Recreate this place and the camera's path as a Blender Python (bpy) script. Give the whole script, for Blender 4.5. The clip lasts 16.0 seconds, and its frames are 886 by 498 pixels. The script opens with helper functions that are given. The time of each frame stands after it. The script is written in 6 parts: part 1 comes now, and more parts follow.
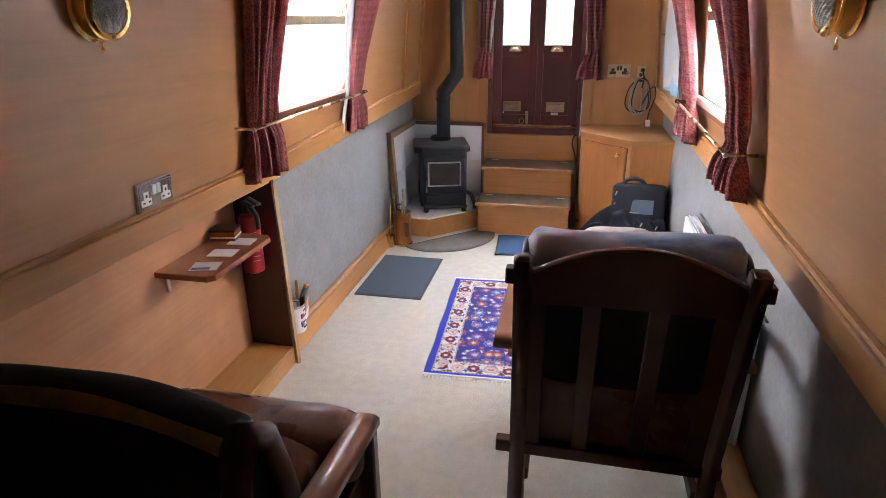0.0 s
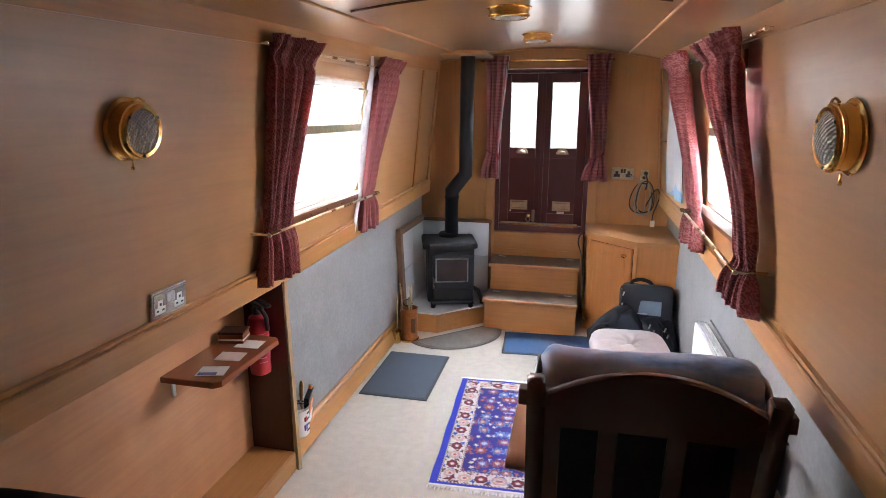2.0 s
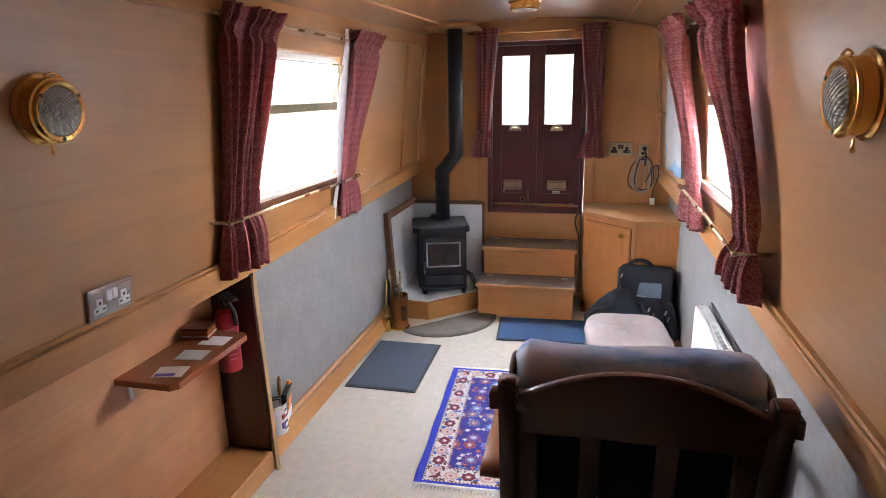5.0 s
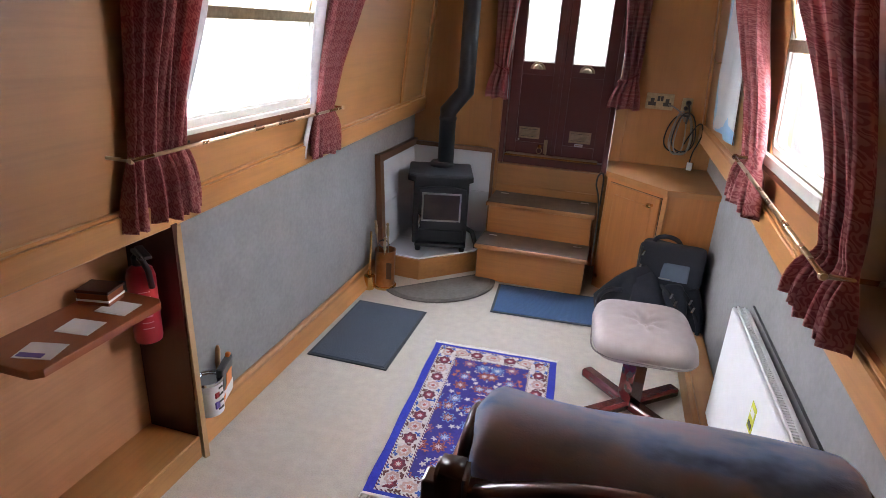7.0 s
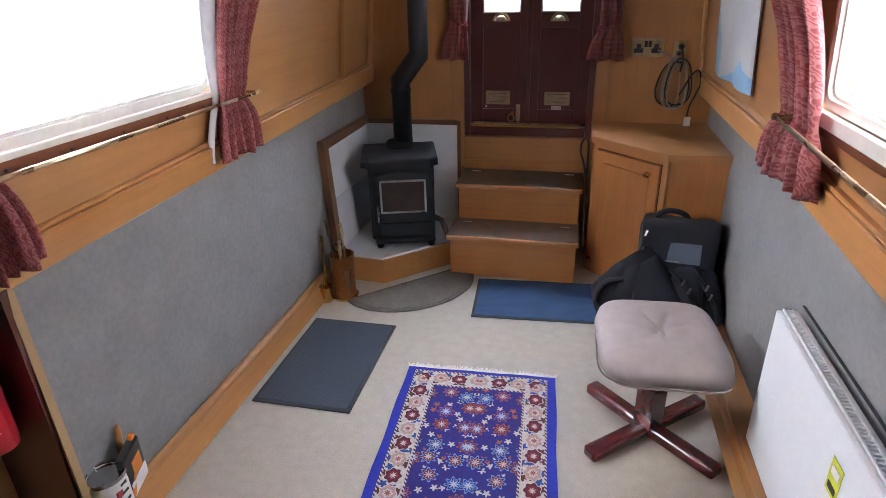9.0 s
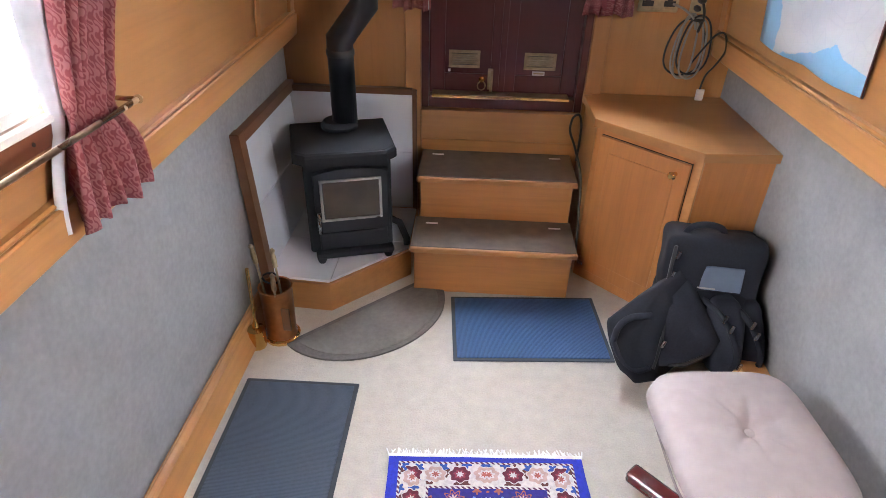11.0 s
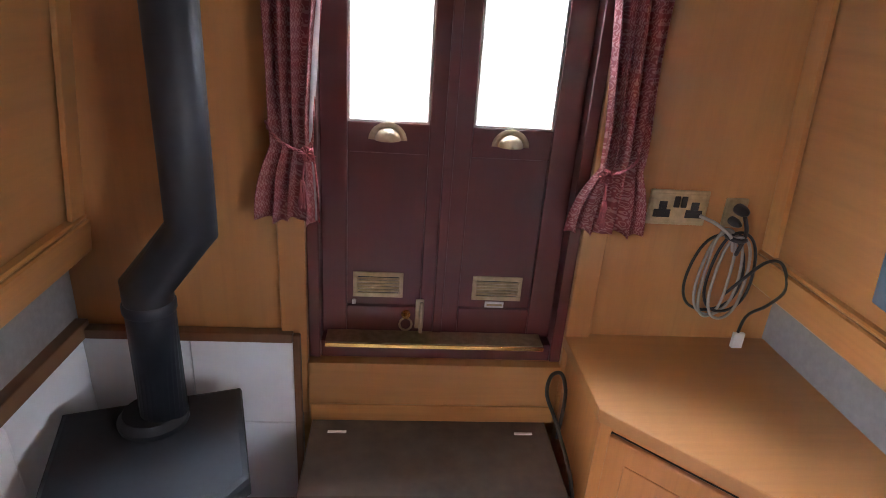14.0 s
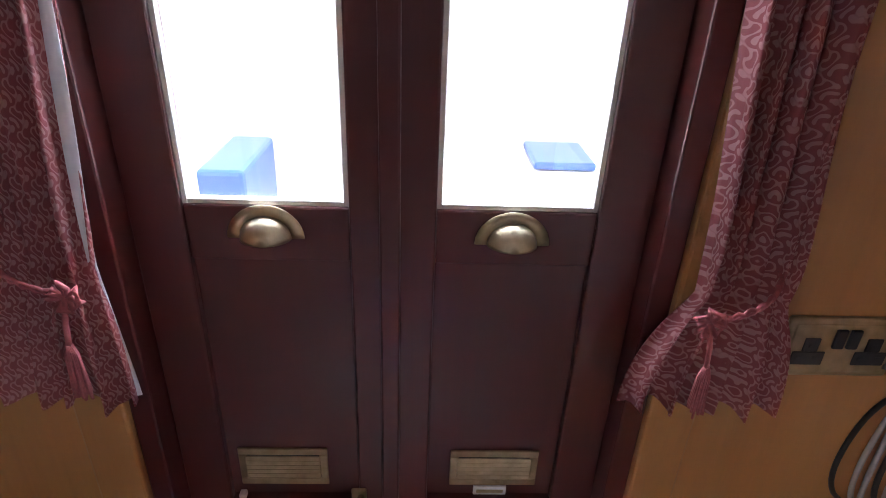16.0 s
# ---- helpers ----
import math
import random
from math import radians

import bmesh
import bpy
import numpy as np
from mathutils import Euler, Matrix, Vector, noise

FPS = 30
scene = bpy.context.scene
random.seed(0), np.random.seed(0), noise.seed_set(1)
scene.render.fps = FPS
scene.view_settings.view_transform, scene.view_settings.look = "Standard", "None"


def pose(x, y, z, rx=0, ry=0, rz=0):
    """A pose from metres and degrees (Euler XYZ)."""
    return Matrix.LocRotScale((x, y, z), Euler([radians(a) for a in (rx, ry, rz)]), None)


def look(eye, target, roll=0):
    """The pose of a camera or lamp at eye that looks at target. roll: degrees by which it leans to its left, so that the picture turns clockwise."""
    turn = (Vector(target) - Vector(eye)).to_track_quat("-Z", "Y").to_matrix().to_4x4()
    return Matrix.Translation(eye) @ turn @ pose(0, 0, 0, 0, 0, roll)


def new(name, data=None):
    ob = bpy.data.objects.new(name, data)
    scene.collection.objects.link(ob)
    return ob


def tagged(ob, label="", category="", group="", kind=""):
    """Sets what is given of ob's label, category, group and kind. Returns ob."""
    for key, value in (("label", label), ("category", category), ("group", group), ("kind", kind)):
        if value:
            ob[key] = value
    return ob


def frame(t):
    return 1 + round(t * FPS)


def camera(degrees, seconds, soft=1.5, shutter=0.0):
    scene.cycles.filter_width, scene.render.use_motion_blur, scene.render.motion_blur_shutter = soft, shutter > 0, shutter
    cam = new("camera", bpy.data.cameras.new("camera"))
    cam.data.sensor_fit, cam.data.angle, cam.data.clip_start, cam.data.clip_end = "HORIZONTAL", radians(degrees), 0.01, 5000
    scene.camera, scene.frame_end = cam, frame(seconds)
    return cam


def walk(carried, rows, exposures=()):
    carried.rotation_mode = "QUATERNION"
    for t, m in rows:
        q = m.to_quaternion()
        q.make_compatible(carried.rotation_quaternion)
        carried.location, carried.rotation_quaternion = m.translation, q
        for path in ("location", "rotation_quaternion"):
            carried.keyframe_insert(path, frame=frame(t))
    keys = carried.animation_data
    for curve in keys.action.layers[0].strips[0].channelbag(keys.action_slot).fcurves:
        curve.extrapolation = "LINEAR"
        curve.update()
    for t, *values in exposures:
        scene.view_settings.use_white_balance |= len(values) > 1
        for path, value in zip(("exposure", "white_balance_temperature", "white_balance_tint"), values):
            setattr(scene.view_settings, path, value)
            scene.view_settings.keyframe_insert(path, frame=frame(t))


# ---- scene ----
# camera
cam = camera(74.2, 16.0, 0.8)
PATH = [
    (0, (0.284, 0.083, 1.37), (-0.124, 1.901, 0.644), -0.6),
    (0.5, (0.279, 0.088, 1.387), (-0.159, 1.927, 0.736), 0.1),
    (1, (0.269, 0.094, 1.408), (-0.16, 1.961, 0.832), -0.4),
    (1.5, (0.262, 0.092, 1.424), (-0.199, 1.971, 0.916), -0.7),
    (2, (0.258, 0.094, 1.447), (-0.18, 1.992, 0.995), 0.3),
    (2.5, (0.262, 0.088, 1.456), (-0.171, 1.999, 1.054), 0.6),
    (3, (0.252, 0.087, 1.458), (-0.189, 1.994, 1.049), 0.4),
    (3.5, (0.246, 0.089, 1.459), (-0.172, 1.999, 1.037), 0.1),
    (6, (0.36, 0.477, 1.378), (-0.127, 2.323, 0.783), -1.6),
    (6.5, (0.351, 0.594, 1.366), (-0.107, 2.427, 0.707), 1.9),
    (7, (0.318, 0.768, 1.378), (-0.172, 2.571, 0.665), 3.4),
    (7.5, (0.309, 0.976, 1.36), (-0.328, 2.761, 0.724), -0.0),
    (8, (0.34, 1.193, 1.36), (-0.33, 2.916, 0.597), -2.0),
    (8.5, (0.367, 1.253, 1.331), (-0.125, 3.025, 0.546), -2.2),
    (9.2, (0.17, 1.31, 1.35), (-0.23, 3.08, 0.5), -1.2),
    (9.75, (-0.03, 1.5, 1.37), (-0.33, 3.25, 0.45), -0.4),
    (10.35, (-0.11, 1.755, 1.39), (-0.28, 3.475, 0.39), 0.6),
    (11, (-0.12, 1.969, 1.406), (-0.198, 3.659, 0.339), 1.4),
    (11.5, (-0.127, 2.117, 1.43), (-0.051, 3.859, 0.451), 4.8),
    (12, (-0.183, 2.288, 1.441), (0.054, 4.013, 0.457), 7.0),
    (12.5, (-0.233, 2.431, 1.427), (-0.069, 4.177, 0.465), 4.7),
    (13, (-0.167, 2.688, 1.456), (-0.101, 4.456, 0.523), 3.1),
    (13.5, (-0.113, 2.87, 1.457), (-0.049, 4.675, 0.598), 1.7),
    (14, (-0.124, 3.047, 1.464), (0.039, 4.884, 0.69), 4.1),
    (14.5, (-0.132, 3.239, 1.468), (0.176, 5.036, 0.645), 4.8),
    (15, (-0.03, 3.446, 1.454), (0.144, 5.275, 0.664), 2.4),
    (15.5, (0.043, 3.632, 1.483), (0.153, 5.446, 0.648), 3.1),
    (16, (0.026, 3.767, 1.466), (0.107, 5.552, 0.568), 2.4),
]
EXPOSURES = [(0, 1.38, 6450, 9), (3.5, 1.3, 6350, 8), (6, 1.18, 6450, 10), (7, 0.85, 6400, 10), (8, 0.36, 6350, 10), (8.7, 0.48, 6350, 10), (10.8, 1.2, 6450, 10), (12.5, 1.36, 6450, 11), (13.2, 1.44, 6400, 11), (14, 1.3, 6300, 12), (15, 1.05, 6200, 13), (16, 0.68, 6150, 14)]
walk(cam, [(t, look(eye, target, roll)) for t, eye, target, roll in PATH], EXPOSURES)

# world and light
world = bpy.data.worlds.new("overcast_sky")
scene.world = world
world.use_nodes = True
wn = world.node_tree.nodes
sky = wn.new("ShaderNodeTexSky")
sky.sky_type, sky.sun_disc = "NISHITA", False
sky.sun_elevation, sky.sun_rotation = radians(74), radians(143)
world.node_tree.links.new(sky.outputs[0], wn["Background"].inputs[0])
wn["Background"].inputs[1].default_value = 0.15


def lamp(name, kind, energy, m, size=1.0, size_y=1.0, colour=(1, 1, 1)):
    data = bpy.data.lights.new(name, kind)
    data.energy, data.color = energy, colour
    if kind == "AREA":
        data.shape, data.size, data.size_y = "RECTANGLE", size, size_y
    else:
        data.angle = size
    ob = new(name, data)
    ob.matrix_world = m
    return ob


lamp("sun", "SUN", 3.5, look((1.5, -2, 9), (0, 0, 0)), radians(12), colour=(1.0, 0.96, 0.9))
LIGHT = (0.9, 0.92, 1.03)
lamp("daylight_west", "AREA", 168, look((-1.38, 2.5, 1.82), (0, 2.62, 0.85)), 1.8, 1.4, LIGHT)
lamp("daylight_east", "AREA", 168, look((1.36, 2.2, 1.7), (0, 2.6, 0.9)), 2.1, 1.4, LIGHT)
lamp("daylight_bow", "AREA", 225, look((0, 5.2, 2.3), (0, 4.3, 1.35)), 1.3, 0.8, (0.82, 0.92, 1.12))

# materials
def shader(name):
    m = bpy.data.materials.new(name)
    m.use_nodes = True
    return m, m.node_tree.nodes, m.node_tree.links, m.node_tree.nodes["Principled BSDF"]


def node(ns, kind, **values):
    n = ns.new("ShaderNode" + kind)
    for k, v in values.items():
        n.inputs[k.replace("_", " ")].default_value = v
    return n


def ramp(ns, ls, fac, stops):
    r = ns.new("ShaderNodeValToRGB")
    e = r.color_ramp.elements
    while len(e) < len(stops):
        e.new(0.5)
    for el, (p, c) in zip(e, stops):
        el.position, el.color = p, (*c, 1)
    ls.new(fac, r.inputs[0])
    return r.outputs[0]


def coords(ns, ls, scale=(1, 1, 1)):
    tc, mp = ns.new("ShaderNodeTexCoord"), ns.new("ShaderNodeMapping")
    mp.inputs["Scale"].default_value = scale
    ls.new(tc.outputs["Object"], mp.inputs[0])
    return mp.outputs[0]


def bumped(ns, ls, p, height, strength, dist):
    b = node(ns, "Bump", Strength=strength, Distance=dist)
    ls.new(height, b.inputs["Height"])
    ls.new(b.outputs[0], p.inputs["Normal"])


def tone(c, k):
    return tuple(min(1, v * k) for v in c)


def plain(name, c, rough=0.5, metal=0.0, scale=30, vary=0.15, bump=0.1, dist=0.001, coat=0.0):
    """A surface with fine grain and broad blotches."""
    m, ns, ls, p = shader(name)
    v = coords(ns, ls)
    a, b = node(ns, "TexNoise", Scale=scale, Detail=5.0), node(ns, "TexNoise", Scale=scale * 0.13, Detail=3.0)
    ls.new(v, a.inputs[0]), ls.new(v, b.inputs[0])
    mx = node(ns, "Math")
    ls.new(a.outputs[0], mx.inputs[0]), ls.new(b.outputs[0], mx.inputs[1])
    hf = node(ns, "Math")
    hf.operation = "MULTIPLY"
    hf.inputs[1].default_value = 0.5
    ls.new(mx.outputs[0], hf.inputs[0])
    ls.new(ramp(ns, ls, hf.outputs[0], [(0.32, tone(c, 1 - vary)), (0.68, tone(c, 1 + vary))]), p.inputs["Base Color"])
    r = node(ns, "MapRange")
    r.inputs[3].default_value, r.inputs[4].default_value = max(0.02, rough - 0.1), min(1, rough + 0.1)
    ls.new(b.outputs[0], r.inputs[0]), ls.new(r.outputs[0], p.inputs["Roughness"])
    p.inputs["Metallic"].default_value, p.inputs["Coat Weight"].default_value = metal, coat
    if bump:
        bumped(ns, ls, p, a.outputs[0], bump, dist)
    return m


def wood(name, c, axis="y", rough=0.42, contrast=0.1, coat=0.25, figure=1.0, blotch=(0.76, 0.7, 0.64), ringed=0.06):
    """Varnished veneer with long grain and a few cathedral figures."""
    m, ns, ls, p = shader(name)
    fine = {"x": (3, 60, 60), "y": (60, 3, 60), "z": (60, 60, 3)}[axis]
    broad = {"x": (0.5, 5, 5), "y": (5, 0.5, 5), "z": (5, 5, 0.5)}[axis]
    v, w = coords(ns, ls, fine), coords(ns, ls, broad)
    a, b = node(ns, "TexNoise", Scale=1.0, Detail=6.0, Roughness=0.6), node(ns, "TexNoise", Scale=0.8, Detail=2.0, Distortion=0.5)
    ls.new(v, a.inputs[0]), ls.new(w, b.inputs[0])
    rings = node(ns, "Math")
    rings.operation = "MULTIPLY"
    rings.inputs[1].default_value = 26 * figure
    ls.new(b.outputs[0], rings.inputs[0])
    sn = node(ns, "Math")
    sn.operation = "SINE"
    ls.new(rings.outputs[0], sn.inputs[0])
    mix = node(ns, "Math")
    mix.operation = "MULTIPLY_ADD"
    mix.inputs[1].default_value = ringed
    ls.new(sn.outputs[0], mix.inputs[0]), ls.new(a.outputs[0], mix.inputs[2])
    k = node(ns, "TexNoise", Scale=1.7, Detail=4.0)
    ls.new(coords(ns, ls), k.inputs[0])
    col = ramp(ns, ls, mix.outputs[0], [(0.25, tone(c, 1 - contrast)), (0.5, c), (0.75, tone(c, 1 + contrast * 0.7))])
    blot = ramp(ns, ls, k.outputs[0], [(0.32, blotch), (0.62, (1, 1, 1))])
    mu = ns.new("ShaderNodeMix")
    mu.data_type, mu.blend_type = "RGBA", "MULTIPLY"
    mu.inputs[0].default_value = 1.0
    ls.new(col, mu.inputs[6]), ls.new(blot, mu.inputs[7]), ls.new(mu.outputs[2], p.inputs["Base Color"])
    p.inputs["Roughness"].default_value, p.inputs["Coat Weight"].default_value = rough, coat
    p.inputs["Coat Roughness"].default_value = 0.32
    bumped(ns, ls, p, mix.outputs[0], 0.06, 0.001)
    return m


def ribbed(name, c, scale, axis=0, rough=0.9, depth=0.004):
    """Rubber-backed ribbed matting."""
    m, ns, ls, p = shader(name)
    v = coords(ns, ls)
    w = node(ns, "TexWave", Scale=scale, Distortion=1.2, Detail=2.0)
    w.inputs["Detail Scale"].default_value = 3.0
    w.bands_direction = "XYZ"[axis]
    n = node(ns, "TexNoise", Scale=120.0, Detail=3.0)
    ls.new(v, w.inputs[0]), ls.new(v, n.inputs[0])
    ad = node(ns, "Math")
    ls.new(w.outputs["Fac"], ad.inputs[0]), ls.new(n.outputs[0], ad.inputs[1])
    ls.new(ramp(ns, ls, ad.outputs[0], [(0.5, tone(c, 0.78)), (1.0, tone(c, 1.25))]), p.inputs["Base Color"])
    p.inputs["Roughness"].default_value = rough
    bumped(ns, ls, p, ad.outputs[0], 0.35, depth)
    return m


def mth(ns, ls, op, a, b=None, c=None):
    n = ns.new("ShaderNodeMath")
    n.operation = op
    for i, v in enumerate((a, b, c)):
        if v is None:
            continue
        if isinstance(v, (int, float)):
            n.inputs[i].default_value = v
        else:
            ls.new(v, n.inputs[i])
    return n.outputs[0]


def mixed(ns, ls, fac, a, b):
    n = ns.new("ShaderNodeMix")
    n.data_type = "RGBA"
    for i, v in ((0, fac), (6, a), (7, b)):
        if isinstance(v, tuple):
            n.inputs[i].default_value = (*v, 1)
        else:
            ls.new(v, n.inputs[i])
    return n.outputs[2]


def damask(name, c1, c2, scale=1.0, line=(0.42, 0.58), thin=0.3):
    """Woven curtain cloth with a scrolling leaf figure; some light comes through."""
    m, ns, ls, p = shader(name)
    v = coords(ns, ls)
    sp = ns.new("ShaderNodeSeparateXYZ")
    ls.new(v, sp.inputs[0])
    d = node(ns, "TexNoise", Scale=30.0, Detail=1.0)
    ls.new(v, d.inputs[0])
    wob = mth(ns, ls, "MULTIPLY", d.outputs[0], 2.5)
    along = mth(ns, ls, "MULTIPLY_ADD", mth(ns, ls, "ADD", sp.outputs[0], sp.outputs[1]), 150.0 * scale, wob)
    up = mth(ns, ls, "MULTIPLY_ADD", sp.outputs[2], 115.0 * scale, wob)
    f1 = mth(ns, ls, "SINE", mth(ns, ls, "MULTIPLY_ADD", mth(ns, ls, "SINE", up), 1.6, along))
    f2 = mth(ns, ls, "SINE", mth(ns, ls, "MULTIPLY_ADD", mth(ns, ls, "SINE", along), 1.6, up))
    curl = mth(ns, ls, "SINE", mth(ns, ls, "MULTIPLY", mth(ns, ls, "ADD", f1, mth(ns, ls, "MULTIPLY", f2, 0.8)), 2.6))
    th = node(ns, "TexNoise", Scale=400.0)
    ls.new(coords(ns, ls), th.inputs[0])
    col = ramp(ns, ls, mth(ns, ls, "MULTIPLY_ADD", curl, 0.5, 0.5), [(line[0], c1), (line[1], c2)])
    ls.new(col, p.inputs["Base Color"])
    p.inputs["Roughness"].default_value, p.inputs["Sheen Weight"].default_value = 0.75, 0.1
    bumped(ns, ls, p, th.outputs[0], 0.2, 0.001)
    tr = ns.new("ShaderNodeBsdfTranslucent")
    ls.new(col, tr.inputs[0])
    mx = node(ns, "MixShader")
    mx.inputs[0].default_value = thin
    ls.new(p.outputs[0], mx.inputs[1]), ls.new(tr.outputs[0], mx.inputs[2])
    ls.new(mx.outputs[0], ns["Material Output"].inputs[0])
    return m


def clear(name, c=(1, 1, 1), rough=0.0, bump=0.0):
    m, ns, ls, p = shader(name)
    p.inputs["Base Color"].default_value = (*c, 1)
    p.inputs["Transmission Weight"].default_value, p.inputs["Roughness"].default_value, p.inputs["IOR"].default_value = 1, rough, 1.45
    if bump:
        n = node(ns, "TexVoronoi", Scale=130.0)
        ls.new(coords(ns, ls), n.inputs[0])
        bumped(ns, ls, p, n.outputs[0], bump, 0.004)
    return m


def prismatic(name):
    """Thick lamp glass moulded in small square lenses."""
    m, ns, ls, p = shader(name)
    sp = ns.new("ShaderNodeSeparateXYZ")
    ls.new(coords(ns, ls), sp.inputs[0])
    a = mth(ns, ls, "SINE", mth(ns, ls, "MULTIPLY", mth(ns, ls, "ADD", sp.outputs[0], sp.outputs[1]), 560.0))
    b = mth(ns, ls, "SINE", mth(ns, ls, "MULTIPLY", mth(ns, ls, "SUBTRACT", sp.outputs[2], sp.outputs[0]), 560.0))
    p.inputs["Base Color"].default_value = (0.78, 0.8, 0.8, 1)
    p.inputs["Transmission Weight"].default_value, p.inputs["Roughness"].default_value = 0.3, 0.1
    bumped(ns, ls, p, mth(ns, ls, "MULTIPLY", a, b), 1.0, 0.004)
    return m


def map_paper(name):
    """A chart: pale land, light blue sea, faint lines."""
    m, ns, ls, p = shader(name)
    v = coords(ns, ls)
    n = node(ns, "TexNoise", Scale=3.6, Detail=7.0, Roughness=0.55)
    ls.new(v, n.inputs[0])
    sp = ns.new("ShaderNodeSeparateXYZ")
    ls.new(v, sp.inputs[0])
    far = mth(ns, ls, "MULTIPLY", mth(ns, ls, "SUBTRACT", sp.outputs[1], 0.2), 3.2)
    low = mth(ns, ls, "SUBTRACT", mth(ns, ls, "MULTIPLY", mth(ns, ls, "SUBTRACT", -0.3, sp.outputs[2]), 5.0), mth(ns, ls, "MULTIPLY", mth(ns, ls, "ABSOLUTE", mth(ns, ls, "ADD", sp.outputs[1], 0.16)), 2.2))
    coast = mth(ns, ls, "MULTIPLY_ADD", n.outputs[0], 0.9, mth(ns, ls, "MAXIMUM", far, low))
    sea = ramp(ns, ls, coast, [(0.0, (0.6, 0.62, 0.64)), (0.3, (0.68, 0.7, 0.71)), (0.5, (0.66, 0.69, 0.72)), (0.51, (0.3, 0.6, 0.84))])
    k = node(ns, "TexVoronoi", Scale=14.0)
    k.feature = "DISTANCE_TO_EDGE"
    ls.new(v, k.inputs[0])
    lines = ramp(ns, ls, k.outputs[0], [(0.0, (0.75, 0.78, 0.85)), (0.03, (1, 1, 1))])
    mu = ns.new("ShaderNodeMix")
    mu.data_type, mu.blend_type = "RGBA", "MULTIPLY"
    mu.inputs[0].default_value = 0.22
    ls.new(sea, mu.inputs[6]), ls.new(lines, mu.inputs[7]), ls.new(mu.outputs[2], p.inputs["Base Color"])
    p.inputs["Roughness"].default_value = 0.35
    return m


def rug_weave(name, hx, hy):
    """Oriental rug: blue edge, cream border with flowers in turn, guard stripes, blue field with mirrored rosettes."""
    m, ns, ls, p = shader(name)
    v = coords(ns, ls)
    sp = ns.new("ShaderNodeSeparateXYZ")
    ls.new(v, sp.inputs[0])
    ax = mth(ns, ls, "ABSOLUTE", sp.outputs[0])
    ex = mth(ns, ls, "SUBTRACT", hx, ax)
    ey = mth(ns, ls, "SUBTRACT", hy + 0.014, mth(ns, ls, "ABSOLUTE", sp.outputs[1]))
    edge = mth(ns, ls, "MINIMUM", ex, ey)
    mir = ns.new("ShaderNodeCombineXYZ")
    ls.new(ax, mir.inputs[0]), ls.new(sp.outputs[1], mir.inputs[1])

    def motif(scale, rand, deep=0.07, petals=8.0):
        vo = node(ns, "TexVoronoi", Scale=scale, Randomness=rand)
        vo.voronoi_dimensions = "2D"
        ls.new(mir.outputs[0], vo.inputs["Vector"])
        df = ns.new("ShaderNodeVectorMath")
        df.operation = "SUBTRACT"
        ls.new(mir.outputs[0], df.inputs[0]), ls.new(vo.outputs["Position"], df.inputs[1])
        s2 = ns.new("ShaderNodeSeparateXYZ")
        ls.new(df.outputs[0], s2.inputs[0])
        ang = mth(ns, ls, "ARCTAN2", s2.outputs[1], s2.outputs[0])
        pet = mth(ns, ls, "SINE", mth(ns, ls, "MULTIPLY", ang, petals))
        sc = ns.new("ShaderNodeSeparateColor")
        ls.new(vo.outputs["Color"], sc.inputs[0])
        return mth(ns, ls, "MULTIPLY_ADD", pet, deep, vo.outputs["Distance"]), sc

    def less(a, b):
        return mth(ns, ls, "LESS_THAN", a, b)

    def more(a, b):
        return mth(ns, ls, "GREATER_THAN", a, b)

    navy, red, cream, pale, rust = (0.03, 0.022, 0.2), (0.13, 0.014, 0.03), (0.62, 0.56, 0.5), (0.2, 0.36, 0.62), (0.4, 0.11, 0.08)
    r1, s1 = motif(12.5, 0.45)
    f = mixed(ns, ls, less(r1, 0.31), navy, mixed(ns, ls, more(s1.outputs[0], 0.55), rust, pale))
    f = mixed(ns, ls, less(r1, 0.25), f, mixed(ns, ls, more(s1.outputs[2], 0.5), navy, red))
    f = mixed(ns, ls, less(r1, 0.17), f, mixed(ns, ls, more(s1.outputs[1], 0.5), pale, rust))
    f = mixed(ns, ls, less(r1, 0.1), f, cream)
    r3, s3 = motif(27.0, 0.8, 0.1, 5.0)
    small = mth(ns, ls, "MULTIPLY", less(r3, 0.26), mth(ns, ls, "MULTIPLY", more(r1, 0.42), more(s3.outputs[2], 0.35)))
    f = mixed(ns, ls, small, f, mixed(ns, ls, more(s3.outputs[0], 0.6), cream, rust))
    # border flowers along each side
    on_end = less(ey, ex)
    run = mth(ns, ls, "ADD", mth(ns, ls, "MULTIPLY", ax, on_end), mth(ns, ls, "MULTIPLY", sp.outputs[1], mth(ns, ls, "SUBTRACT", 1.0, on_end)))
    step = mth(ns, ls, "DIVIDE", mth(ns, ls, "ADD", run, 2.0), 0.068)
    cell = mth(ns, ls, "FLOOR", step)
    da = mth(ns, ls, "DIVIDE", mth(ns, ls, "SUBTRACT", mth(ns, ls, "FRACT", step), 0.5), 0.42)
    db = mth(ns, ls, "DIVIDE", mth(ns, ls, "SUBTRACT", edge, 0.071), 0.025)
    rr = mth(ns, ls, "SQRT", mth(ns, ls, "ADD", mth(ns, ls, "MULTIPLY", da, da), mth(ns, ls, "MULTIPLY", db, db)))
    rr = mth(ns, ls, "MULTIPLY_ADD", mth(ns, ls, "SINE", mth(ns, ls, "MULTIPLY", mth(ns, ls, "ARCTAN2", db, da), 7.0)), 0.1, rr)
    odd = more(mth(ns, ls, "FRACT", mth(ns, ls, "MULTIPLY", cell, 0.5)), 0.25)
    flower = mixed(ns, ls, odd, red, (0.5, 0.33, 0.27))
